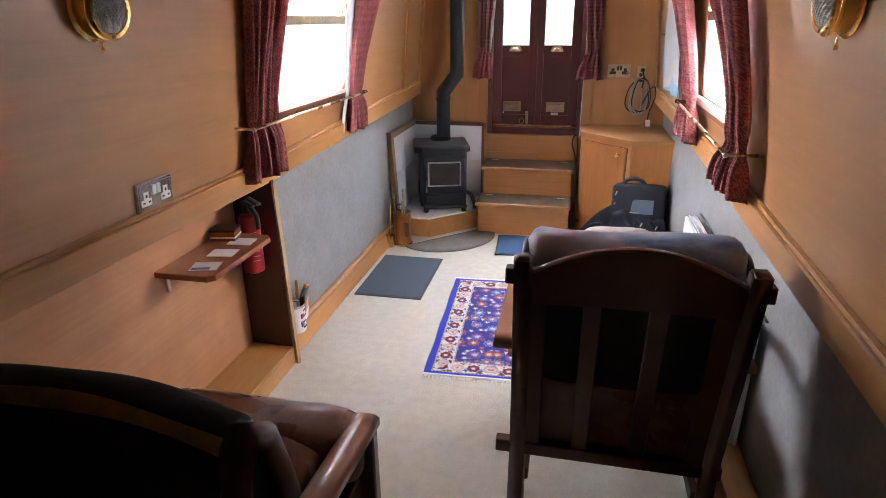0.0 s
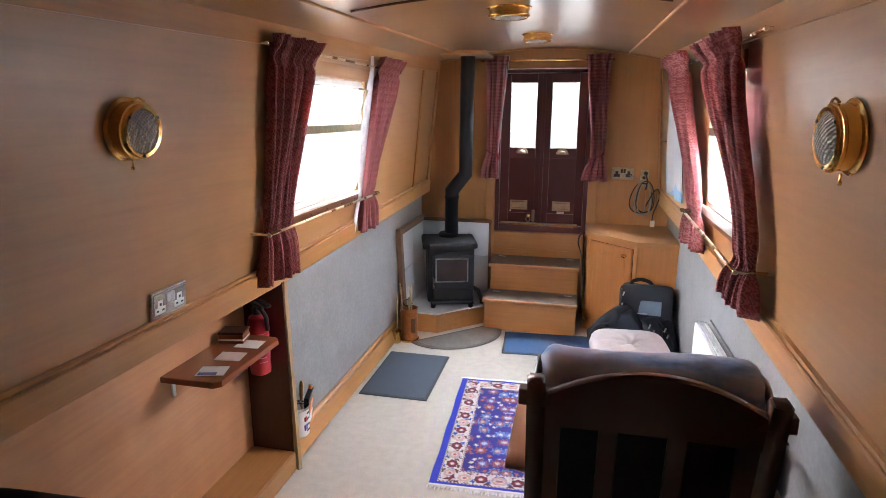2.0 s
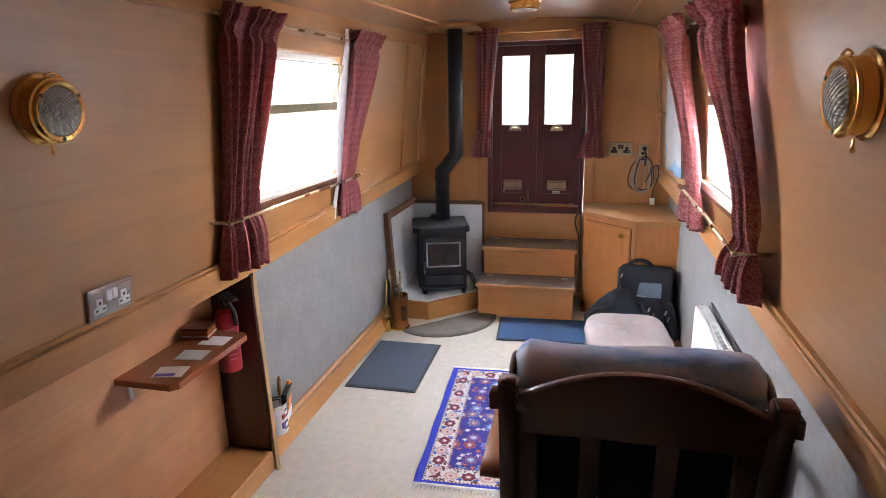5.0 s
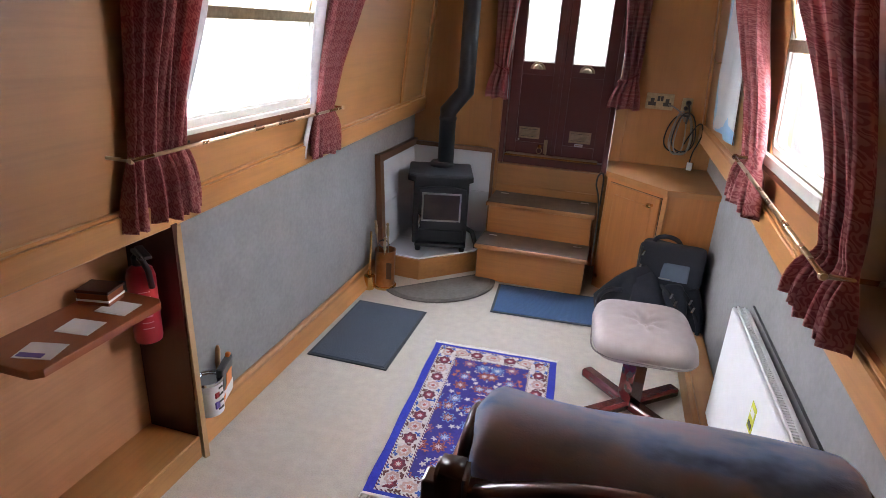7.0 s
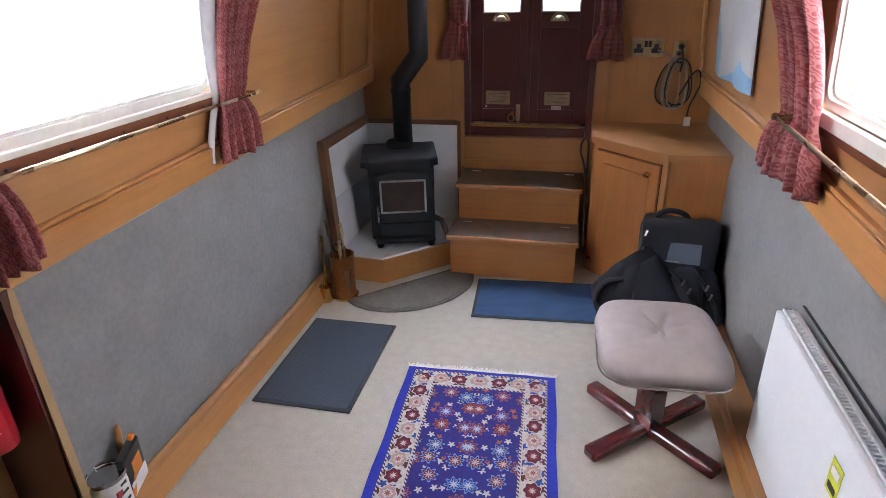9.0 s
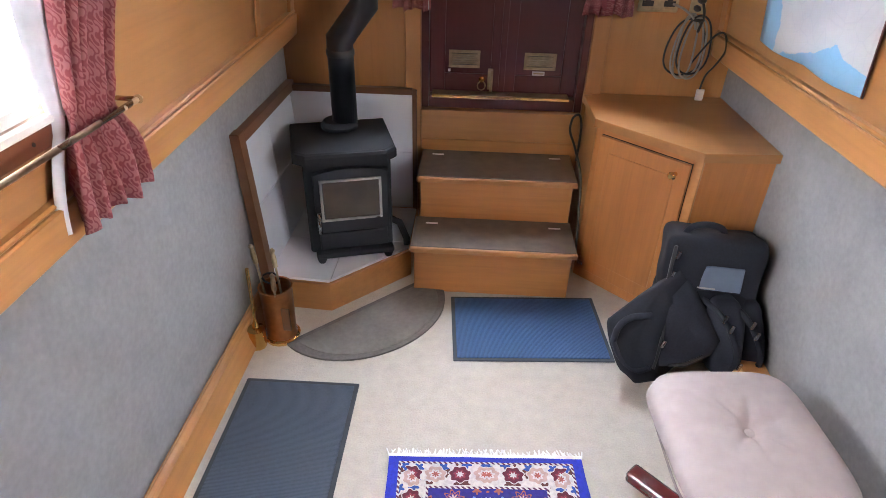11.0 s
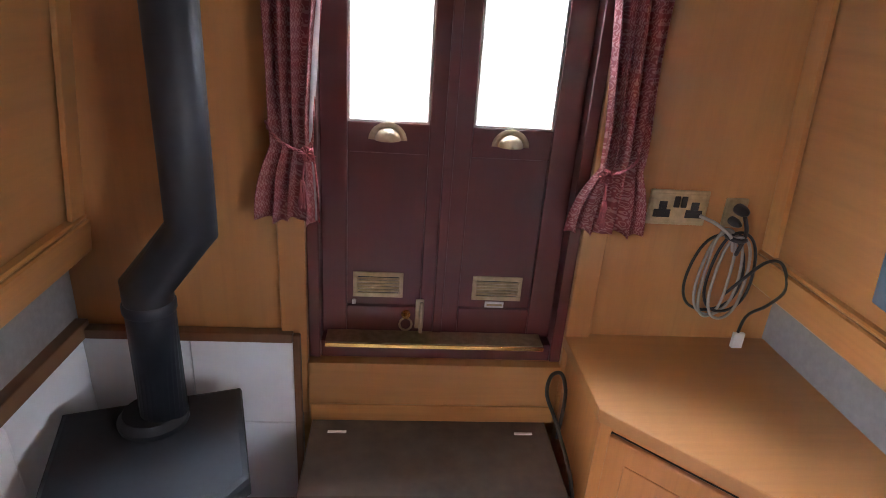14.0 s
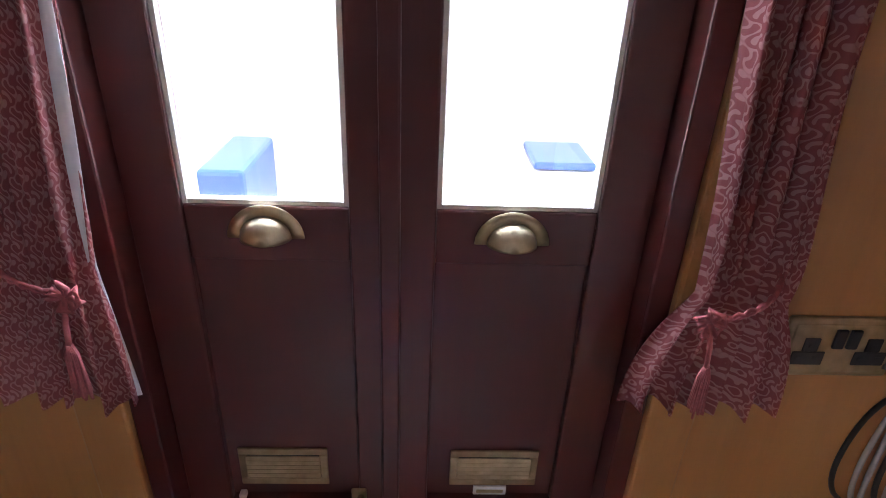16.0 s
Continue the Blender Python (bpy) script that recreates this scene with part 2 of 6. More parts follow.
    b = mixed(ns, ls, mth(ns, ls, "MULTIPLY", less(r3, 0.33), more(rr, 1.08)), cream, mixed(ns, ls, more(s3.outputs[1], 0.5), (0.03, 0.08, 0.32), (0.12, 0.035, 0.03)))
    b = mixed(ns, ls, less(rr, 0.98), b, flower)
    b = mixed(ns, ls, less(rr, 0.55), b, mixed(ns, ls, odd, (0.26, 0.03, 0.05), cream))
    b = mixed(ns, ls, less(rr, 0.3), b, mixed(ns, ls, odd, cream, rust))
    zig = more(mth(ns, ls, "SINE", mth(ns, ls, "MULTIPLY", mth(ns, ls, "ADD", sp.outputs[0], sp.outputs[1]), 420.0)), 0.0)
    guard = mixed(ns, ls, zig, cream, (0.12, 0.03, 0.08))
    col = mixed(ns, ls, more(edge, 0.03), (0.022, 0.035, 0.4), guard)
    col = mixed(ns, ls, more(edge, 0.037), col, b)
    col = mixed(ns, ls, more(edge, 0.105), col, cream)
    col = mixed(ns, ls, more(edge, 0.109), col, guard)
    col = mixed(ns, ls, more(edge, 0.116), col, f)
    n, wear = node(ns, "TexNoise", Scale=700.0, Detail=2.0), node(ns, "TexNoise", Scale=90.0, Detail=3.0)
    ls.new(v, n.inputs[0]), ls.new(v, wear.inputs[0])
    mu = ns.new("ShaderNodeMix")
    mu.data_type, mu.blend_type = "RGBA", "MULTIPLY"
    mu.inputs[0].default_value = 1.0
    ls.new(col, mu.inputs[6]), ls.new(ramp(ns, ls, wear.outputs[0], [(0.3, (0.75, 0.75, 0.75)), (0.6, (1, 1, 1))]), mu.inputs[7])
    ls.new(mu.outputs[2], p.inputs["Base Color"])
    p.inputs["Roughness"].default_value = 0.95
    bumped(ns, ls, p, n.outputs[0], 0.5, 0.003)
    return m


OAK = (0.425, 0.203, 0.069)
oak_y = wood("oak_veneer_long", OAK, "y", coat=0.9, contrast=0.12, ringed=0.09, figure=1.5)
oak_x = wood("oak_veneer_cross", OAK, "x")
oak_z = wood("oak_veneer_upright", (0.44, 0.208, 0.069), "z", figure=0.6)
oak_warm = wood("amber_oak_upright", (0.47, 0.19, 0.054), "z", figure=0.8, contrast=0.14)
oak_warm_x = wood("amber_oak_cross", (0.47, 0.195, 0.056), "x", contrast=0.14)
oak_trim = wood("oak_trim", (0.45, 0.21, 0.067), "y", contrast=0.14)
oak_trim_x = wood("oak_trim_cross", (0.45, 0.207, 0.064), "x", contrast=0.14)
ceiling_ply = wood("ceiling_ply", (0.41, 0.215, 0.099), "x", rough=0.2, coat=0.9)
pink_ply = wood("untreated_ply", (0.56, 0.275, 0.13), "y", rough=0.5, coat=0.15, contrast=0.12, blotch=(0.55, 0.42, 0.34), figure=0.5, ringed=0.05)
dark_wood = wood("dark_stained_wood", (0.075, 0.022, 0.012), "z", rough=0.25, coat=0.5)
chair_wood = wood("chair_frame_wood", (0.092, 0.028, 0.012), "z", rough=0.25, coat=0.6)
mahogany = wood("mahogany_door", (0.082, 0.0135, 0.0115), "z", rough=0.3, coat=0.4)
soot_oak = wood("sooty_oak_edging", (0.17, 0.078, 0.032), "y", rough=0.5)
shelf_wood = wood("shelf_wood", (0.3, 0.085, 0.023), "y", rough=0.25, coat=0.6)
sill_wood = wood("brown_sill_wood", (0.17, 0.06, 0.028), "y", rough=0.3)
arm_wood = wood("polished_arm", (0.36, 0.13, 0.05), "y", rough=0.25, coat=0.6)
lining = plain("grey_carpet_lining", (0.222, 0.218, 0.211), 0.95, scale=60, vary=0.13, bump=0.25, dist=0.003)
carpet = plain("beige_loop_carpet", (0.52, 0.47, 0.39), 0.95, scale=190, vary=0.11, bump=0.6, dist=0.005)
tread_mat = plain("worn_step_tread", (0.1, 0.073, 0.052), 0.38, scale=25, vary=0.35, bump=0.4, dist=0.002)
iron = plain("black_stove_iron", (0.008, 0.0095, 0.012), 0.62, scale=90, vary=0.3, bump=0.15)
flue_black = plain("flue_enamel", (0.008, 0.01, 0.014), 0.48, scale=60, vary=0.3, bump=0.08)
brass = plain("polished_brass", (0.78, 0.5, 0.17), 0.18, 1.0, scale=40, vary=0.12, bump=0.04)
old_brass = plain("aged_brass", (0.47, 0.39, 0.25), 0.35, 1.0, scale=60, vary=0.3, bump=0.1)
rod_brass = plain("dull_rod_brass", (0.6, 0.45, 0.3), 0.28, 1.0, scale=60, vary=0.3, bump=0.05)
dull_steel = plain("dull_steel_trim", (0.5, 0.48, 0.44), 0.3, 1.0, scale=60, vary=0.2, bump=0.05)
copper = plain("copper_bucket", (0.42, 0.18, 0.075), 0.3, 1.0, scale=40, vary=0.25, bump=0.1)
chrome = plain("chrome_plate", (0.6, 0.6, 0.62), 0.15, 1.0, vary=0.05, bump=0.0)
alu = plain("window_frame_paint", (0.7, 0.68, 0.62), 0.35, 0.0, vary=0.08)
white_tile = plain("white_hearth_tile", (0.82, 0.86, 0.9), 0.25, scale=8, vary=0.06, bump=0.05, coat=0.3)
white_enamel = plain("white_radiator_enamel", (0.82, 0.84, 0.85), 0.4, vary=0.02, bump=0.0)
white_card = plain("white_card", (0.78, 0.78, 0.8), 0.6, vary=0.04)
white_plastic = plain("white_plastic", (0.75, 0.75, 0.75), 0.35, vary=0.04)
black_plastic = plain("black_plastic", (0.02, 0.02, 0.022), 0.4, vary=0.2)
dark_gap = plain("dark_gap", (0.015, 0.01, 0.008), 0.9)
red_paint = plain("red_extinguisher_paint", (0.36, 0.012, 0.022), 0.35, vary=0.08, coat=0.6)
grey_mat = ribbed("grey_ribbed_mat", (0.05, 0.063, 0.083), 75.0, 1)
blue_mat = ribbed("blue_ribbed_mat", (0.032, 0.075, 0.16), 70.0, 0)
mat_edge = plain("rubber_mat_edge", (0.028, 0.032, 0.038), 0.7)
hearth_rug = plain("taupe_half_round_mat", (0.165, 0.148, 0.126), 0.95, scale=60, vary=0.2, bump=0.6, dist=0.003)
hearth_rug_edge = plain("taupe_mat_border", (0.125, 0.11, 0.094), 0.95, scale=90, vary=0.25, bump=0.6, dist=0.003)
curtain_cloth = damask("damask_curtain_cloth", (0.27, 0.055, 0.06), (0.4, 0.135, 0.13), 1.6, (0.3, 0.6))
# finer-figured copy of the damask, its tones raised for the daylight behind it
door_cloth_backlit = damask("damask_door_curtain_backlit", (0.35, 0.095, 0.098), (0.56, 0.27, 0.26), 2.3, (0.55, 0.8), 0.45)
cord_pink = plain("pink_tieback_cord", (0.34, 0.08, 0.085), 0.8, scale=200, vary=0.3, bump=0.5)
curtain_lining = plain("white_curtain_lining", (0.7, 0.7, 0.72), 0.8)
leather = plain("brown_leather", (0.16, 0.062, 0.036), 0.28, scale=70, vary=0.2, bump=0.2, dist=0.002, coat=0.3)
blanket = plain("dark_throw", (0.014, 0.012, 0.014), 0.95, scale=80, vary=0.4, bump=0.5, dist=0.003)
blanket_gold = plain("olive_throw_band", (0.32, 0.21, 0.07), 0.95, scale=80, vary=0.3, bump=0.5, dist=0.003)
suede = plain("pale_suede", (0.38, 0.32, 0.3), 0.9, scale=25, vary=0.1, bump=0.25, dist=0.003)
suede_seam = plain("shadowed_suede_piping", (0.2, 0.165, 0.155), 0.9)
bag_cloth = plain("black_bag_nylon", (0.007, 0.0085, 0.014), 0.8, scale=150, vary=0.4, bump=0.3)
bag_pocket = plain("dark_grey_bag_pocket", (0.0125, 0.015, 0.024), 0.8, scale=150, vary=0.4, bump=0.3)
bag_window = plain("grey_bag_window", (0.11, 0.14, 0.18), 0.3, vary=0.1)
cable_white = plain("white_cable", (0.33, 0.31, 0.28), 0.5)
yellow = plain("yellow_label", (0.6, 0.62, 0.04), 0.5)
label_pink = plain("faded_label_print", (0.55, 0.3, 0.32), 0.5)
purple = plain("violet_card", (0.12, 0.08, 0.35), 0.5)
orange_plastic = plain("orange_plastic", (0.7, 0.2, 0.02), 0.4)
fringe_wool = plain("cream_fringe", (0.78, 0.76, 0.72), 0.95)
glass = clear("window_glass")
lens_glass = prismatic("ribbed_lamp_glass")
stove_glass = plain("sooty_stove_glass", (0.05, 0.035, 0.022), 0.15, scale=12, vary=0.6, bump=0.0)
paper = map_paper("printed_map_paper")
pale_ground = plain("pale_ground_stand_in", (0.5, 0.49, 0.46), 0.8, scale=3, vary=0.1, bump=0.2)
navy_paint = plain("navy_boat_paint", (0.03, 0.07, 0.2), 0.35, vary=0.1)
cream_paint = plain("cream_boat_paint", (0.82, 0.81, 0.79), 0.5, vary=0.1)

# building helpers
def base_of(parent):
    v = Vector((0, 0, 0))
    while parent:
        v += parent.location
        parent = parent.parent
    return v


def finish(bm, name, mats, parent=None, smooth=False, origin=None):
    """Turns world-placed geometry into an object under its parent."""
    o = Vector(origin) if origin is not None else base_of(parent)
    bmesh.ops.translate(bm, verts=bm.verts, vec=-o)
    bmesh.ops.recalc_face_normals(bm, faces=bm.faces)
    me = bpy.data.meshes.new(name)
    bm.to_mesh(me)
    bm.free()
    for m in (mats if isinstance(mats, (list, tuple)) else [mats]):
        me.materials.append(m)
    if smooth:
        for p in me.polygons:
            p.use_smooth = True
    ob = new(name, me)
    if parent:
        ob.parent = parent
        ob.location = o - base_of(parent)
    else:
        ob.location = o
    return ob


def thing(name, at, label, category, group="", kind=""):
    e = new(name)
    e.empty_display_size = 0.1
    e.location = at
    return tagged(e, label, category, group, kind)


def cube(bm, lo, hi, bev=0.0, seg=1):
    vs = [bm.verts.new((x, y, z)) for x in (lo[0], hi[0]) for y in (lo[1], hi[1]) for z in (lo[2], hi[2])]
    fs = [bm.faces.new([vs[i] for i in q]) for q in ((0, 1, 3, 2), (4, 6, 7, 5), (0, 4, 5, 1), (2, 3, 7, 6), (0, 2, 6, 4), (1, 5, 7, 3))]
    if bev:
        es = {e for f in fs for e in f.edges}
        r = bmesh.ops.bevel(bm, geom=list(es), offset=bev, segments=seg, affect="EDGES", profile=0.5)
        return list({v for f in r["faces"] for v in f.verts} | {v for v in vs if v.is_valid})
    return vs


def slab(name, lo, hi, mat, parent=None, bev=0.003, seg=2, m=None, smooth=False):
    bm = bmesh.new()
    cube(bm, lo, hi, bev, seg)
    if m is not None:
        bm.transform(m)
    return finish(bm, name, mat, parent, smooth)


def prism(bm, poly, z0, z1, bev=0.0):
    lo, hi = [bm.verts.new((x, y, z0)) for x, y in poly], [bm.verts.new((x, y, z1)) for x, y in poly]
    n = len(poly)
    bm.faces.new(lo[::-1])
    top = bm.faces.new(hi)
    for i in range(n):
        bm.faces.new((lo[i], lo[(i + 1) % n], hi[(i + 1) % n], hi[i]))
    if bev:
        bmesh.ops.bevel(bm, geom=list(top.edges), offset=bev, segments=2, affect="EDGES", profile=0.5)


def lathe(bm, prof, m=Matrix(), n=24):
    rings = []
    for r, z in prof:
        rings.append([bm.verts.new(m @ Vector((r * math.cos(2 * math.pi * i / n), r * math.sin(2 * math.pi * i / n), z))) for i in range(n)])
    for a, b in zip(rings, rings[1:]):
        for i in range(n):
            bm.faces.new((a[i], a[(i + 1) % n], b[(i + 1) % n], b[i]))
    bm.faces.new(rings[0][::-1]), bm.faces.new(rings[-1])


def tube(bm, pts, r, n=8, closed=False):
    pts = [Vector(p) for p in pts]
    rings, k = [], len(pts)
    up = Vector((0.31, 0.2, 0.93))
    for i, p in enumerate(pts):
        a = pts[(i - 1) % k] if closed or i else p
        b = pts[(i + 1) % k] if closed or i < k - 1 else p
        d = (b - a).normalized()
        s = d.cross(up)
        s = s.normalized() if s.length > 1e-3 else d.orthogonal().normalized()
        u = s.cross(d)
        rr = r[i] if isinstance(r, (list, tuple)) else r
        if 0 < i < k - 1 and not closed:
            d1, d2 = (p - a).normalized(), (b - p).normalized()
            bend = d1.cross(d2)
            if bend.length > 0.05:
                d = (d1 + d2).normalized()
                bn = bend.normalized()
                # keep the ring's start in line with its neighbours
                side = bn.cross(d).normalized()
                c = d.dot(d1)
                ring = []
                for j in range(n):
                    q = s * math.cos(2 * math.pi * j / n) + u * math.sin(2 * math.pi * j / n)
                    q = q - d * q.dot(d)
                    ring.append(bm.verts.new(p + rr * (bn * q.dot(bn) + side * q.dot(side) / c)))
                rings.append(ring)
                continue
        rings.append([bm.verts.new(p + rr * (s * math.cos(2 * math.pi * j / n) + u * math.sin(2 * math.pi * j / n))) for j in range(n)])
    for i in range(k if closed else k - 1):
        a, b = rings[i], rings[(i + 1) % k]
        for j in range(n):
            bm.faces.new((a[j], a[(j + 1) % n], b[(j + 1) % n], b[j]))
    if not closed:
        bm.faces.new(rings[0][::-1]), bm.faces.new(rings[-1])


def piped(name, pts, r, mat, parent=None, n=8, closed=False, origin=None):
    bm = bmesh.new()
    tube(bm, pts, r, n, closed)
    return finish(bm, name, mat, parent, True, origin)


def eased(pts, k=5):
    """Points of a smooth curve through pts."""
    p = [Vector(q) for q in pts]
    p = [p[0] * 2 - p[1]] + p + [p[-1] * 2 - p[-2]]
    out = []
    for a, b, c, d in zip(p, p[1:], p[2:], p[3:]):
        for i in range(k):
            t = i / k
            out.append(0.5 * (2 * b + (c - a) * t + (2 * a - 5 * b + 4 * c - d) * t * t + (3 * b - a - 3 * c + d) * t ** 3))
    return out + [p[-2]]


def turned(name, prof, mat, parent=None, m=Matrix(), n=24):
    bm = bmesh.new()
    lathe(bm, prof, m, n)
    ob = finish(bm, name, mat, parent, True)
    ob.data.set_sharp_from_angle(angle=radians(35))
    return ob


# cross-section of the cabin: sides lean in above the gunwale
MID = -0.01


def half(z, s=-1):
    return 0.845 - 0.1 * (z - 0.87) if s < 0 else 0.825 - 0.07 * (z - 0.87)


def rail_z(s, y):
    """Underside of the gunwale rail, which rises towards the bow."""
    if s < 0:
        return 0.811 + 0.033 * max(0, y - 2.1)
    return 0.77 + 0.046 * (min(max(y, 1.0), 3.0) - 1.0)


def at_side(s, d, y, z):
    """A place d metres into the room from the lining of one side (s -1 port, 1 starboard)."""
    return Vector((MID + s * (half(z, s) - d), y, z))


def side_box(bm, s, y0, y1, z0, z1, d0, d1, bev=0.0):
    c = bmesh.new()
    cube(c, (d0, y0, z0), (d1, y1, z1), bev, 2)
    tmp = bpy.data.meshes.new("tmp")
    for v in c.verts:
        v.co = at_side(s, v.co.x, v.co.y, v.co.z)
    c.to_mesh(tmp)
    c.free()
    bm.from_mesh(tmp)
    bpy.data.meshes.remove(tmp)


def side_slab(name, s, y0, y1, z0, z1, d0, d1, mat, parent=None, bev=0.003):
    bm = bmesh.new()
    side_box(bm, s, y0, y1, z0, z1, d0, d1, bev)
    return finish(bm, name, mat, parent)


def side_frame(s, y, z):
    """Pose on a side wall: local z points into the room, local x along the boat, local y up."""
    zax = Vector((-s, 0, -0.1 if s < 0 else -0.07)).normalized()
    xax = Vector((0, 1, 0)) * -s
    yax = zax.cross(xax)
    m = Matrix((xax, yax, zax)).transposed().to_4x4()
    m.translation = at_side(s, 0, y, z)
    return m


def edge_z(y):
    return 1.70 + 0.03 * (y - 1)


def roof_z(x, y):
    return edge_z(y) + 0.09 * (1 - min(1, abs((x - MID) / 0.77)) ** 2)


def round_rect(y0, y1, z0, z1, r, n=5):
    out = []
    for cy, cz, a0 in ((y1 - r, z1 - r, 0), (y0 + r, z1 - r, 90), (y0 + r, z0 + r, 180), (y1 - r, z0 + r, 270)):
        out += [(cy + r * math.cos(radians(a0 + 90 * i / n)), cz + r * math.sin(radians(a0 + 90 * i / n))) for i in range(n + 1)]
    return out


def side_ring(name, s, rect, r, w, d0, d1, mat, parent=None):
    """A rounded window rim on a side wall."""
    y0, y1, z0, z1 = rect
    bm = bmesh.new()
    a, b = round_rect(y0, y1, z0, z1, r), round_rect(y0 + w, y1 - w, z0 + w, z1 - w, max(0.01, r - w))
    loops = [[bm.verts.new(at_side(s, d, y, z)) for y, z in lp] for lp, d in ((a, d0), (a, d1), (b, d1), (b, d0))]
    n = len(a)
    for i in range(4):
        p, q = loops[i], loops[(i + 1) % 4]
        for j in range(n):
            bm.faces.new((p[j], p[(j + 1) % n], q[(j + 1) % n], q[j]))
    return finish(bm, name, mat, parent)

# structure
Y0, Y1 = -2.6, 4.36          # after bulkhead, fore bulkhead
SIDE_Z = 0.83                # underside of the upper lining
WIN = {-1: (2.08, 2.90, 1.06, 1.59), 1: (2.23, 2.82, 1.06, 1.59)}
NEAR_END = 2.085             # where the grey lining of the port side begins


def setting(ob, label, category):
    return tagged(ob, label, category, kind="structure")


setting(slab("floor", (-1.05, Y0, -0.06), (1.03, 4.45, 0), carpet, bev=0), "beige looped-pile carpet over the whole cabin floor", "floor")

for s, nm in ((-1, "west"), (1, "east")):
    w0, w1, wz0, wz1 = WIN[s]
    bm = bmesh.new()
    side_box(bm, s, Y0, w0, SIDE_Z, 1.95, -0.06, 0)
    side_box(bm, s, w1, Y1 + 0.05, SIDE_Z, 1.95, -0.06, 0)
    side_box(bm, s, w0, w1, SIDE_Z, wz0, -0.06, 0)
    side_box(bm, s, w0, w1, wz1, 1.95, -0.06, 0)
    for v in bm.verts:
        if v.co.z < SIDE_Z + 1e-4:
            v.co.z = rail_z(s, v.co.y) + 0.03
    setting(finish(bm, "wall_" + nm, oak_y), "varnished oak-veneered cabin side leaning inwards", "wall")
    x = MID + s * 0.885
    near = NEAR_END if s < 0 else Y0
    setting(slab("wall_lower_" + nm, (min(x, x + s * 0.13), near, 0), (max(x, x + s * 0.13), Y1 + 0.04, 0.92), lining, bev=0), "grey carpet-lined lower cabin side", "wall")
    # gunwale rail and its thin bead
    r = thing("rail_" + nm, at_side(s, 0, 1, 0.8), "oak rail with a rounded bead along the cabin side", "trim", kind="structure")
    for part, za, zb, da, db in (("board", -0.014, 0.068, -0.06, 0.018), ("bead", 0.068, 0.08, -0.01, 0.012)):
        bm = bmesh.new()
        cuts = [Y0, 1.0, 2.1, 3.0, Y1]
        rings = [[bm.verts.new(at_side(s, d, y, rail_z(s, y) + z)) for d, z in ((da, za), (db, za), (db + 0.004, za + 0.004), (db + 0.004, zb - 0.004), (db, zb), (da, zb))] for y in cuts]
        for p, q in zip(rings, rings[1:]):
            for k in range(6):
                bm.faces.new((p[k], p[(k + 1) % 6], q[(k + 1) % 6], q[k]))
        bm.faces.new(rings[0]), bm.faces.new(rings[-1][::-1])
        finish(bm, part, oak_trim, r)
    # top batten under the roof
    bm = bmesh.new()
    n = 24
    for i in range(n):
        ya, yb = Y0 + (Y1 - Y0) * i / n, Y0 + (Y1 - Y0) * (i + 1) / n
        pts = [at_side(s, d, y, edge_z(y) + dz) for y in (ya, yb) for d, dz in ((0.001, -0.065), (0.012, -0.065), (0.012, 0.05), (0.001, 0.05))]
        v = [bm.verts.new(p) for p in pts]
        for q in ((0, 1, 5, 4), (1, 2, 6, 5), (2, 3, 7, 6)):
            bm.faces.new([v[k] for k in q])
    bmesh.ops.remove_doubles(bm, verts=bm.verts, dist=1e-5)
    setting(finish(bm, "trim_roof_" + nm, oak_trim), "oak batten where the cabin side meets the ceiling", "trim")

for s, nm in ((-1, "west"), (1, "east")):
    bm = bmesh.new()
    side_box(bm, s, 4.30, 4.356, rail_z(s, 4.3) + 0.082, 1.76, 0.001, 0.014, 0.003)
    setting(finish(bm, "trim_corner_" + nm, oak_z), "upright oak corner strip beside the bulkhead", "trim")
bm = bmesh.new()
side_box(bm, -1, 3.93, 3.965, rail_z(-1, 3.93) + 0.082, 1.72, 0.001, 0.009, 0.003)
setting(finish(bm, "trim_joint_west", oak_z), "upright oak cover strip over a panel joint", "trim")

# deeper recess of the after part on the port side
setting(slab("wall_recess_west", (-1.1, Y0, 0), (-1.01, NEAR_END, SIDE_Z), pink_ply, bev=0), "bare plywood panel in the recess under the gunwale", "wall")
setting(slab("trim_recess_soffit", (-1.02, Y0, 0.806), (-0.84, NEAR_END, 0.828), oak_trim, bev=0.002), "oak soffit over the recess", "trim")
pb = thing("partition_west", (-0.9, 2.08, 0), "upright dark-stained board with a pale front edge", "partition", kind="structure")
bm = bmesh.new()
cube(bm, (-1.012, 2.07, 0.0), (-0.835, 2.09, 0.806))
for v in bm.verts:
    if v.co.x > -0.9 and v.co.z < 0.3:
        v.co.x = -0.825
finish(bm, "board", dark_wood, pb)
bm = bmesh.new()
tube(bm, [(-0.808, 2.075, 0.0), (-0.842, 2.095, 0.80)], 0.012, 4)
finish(bm, "edge_strip", wood("pale_edge_strip", (0.5, 0.33, 0.17), "z", rough=0.5, coat=0), pb)

# skirting boxes
for nm, lo, hi in (("after", (-1.015, Y0, 0), (-0.815, 2.068, 0.085)), ("west", (-0.9, 2.1, 0), (-0.822, 3.70, 0.1)), ("east", (0.752, Y0, 0), (0.88, 3.76, 0.1))):
    bm = bmesh.new()
    cube(bm, lo, hi)
    for v in bm.verts:
        if v.co.z > 0.05 and nm != "after":
            v.co.x += -0.045 if nm == "west" and v.co.x > -0.86 else 0.012 if nm == "east" and v.co.x < 0.84 else 0
    bmesh.ops.bevel(bm, geom=list(bm.edges), offset=0.005 if nm == "after" else 0.018, segments=3, affect="EDGES")
    setting(finish(bm, "baseboard_" + nm, oak_trim), "honey-coloured oak skirting along the floor", "baseboard")

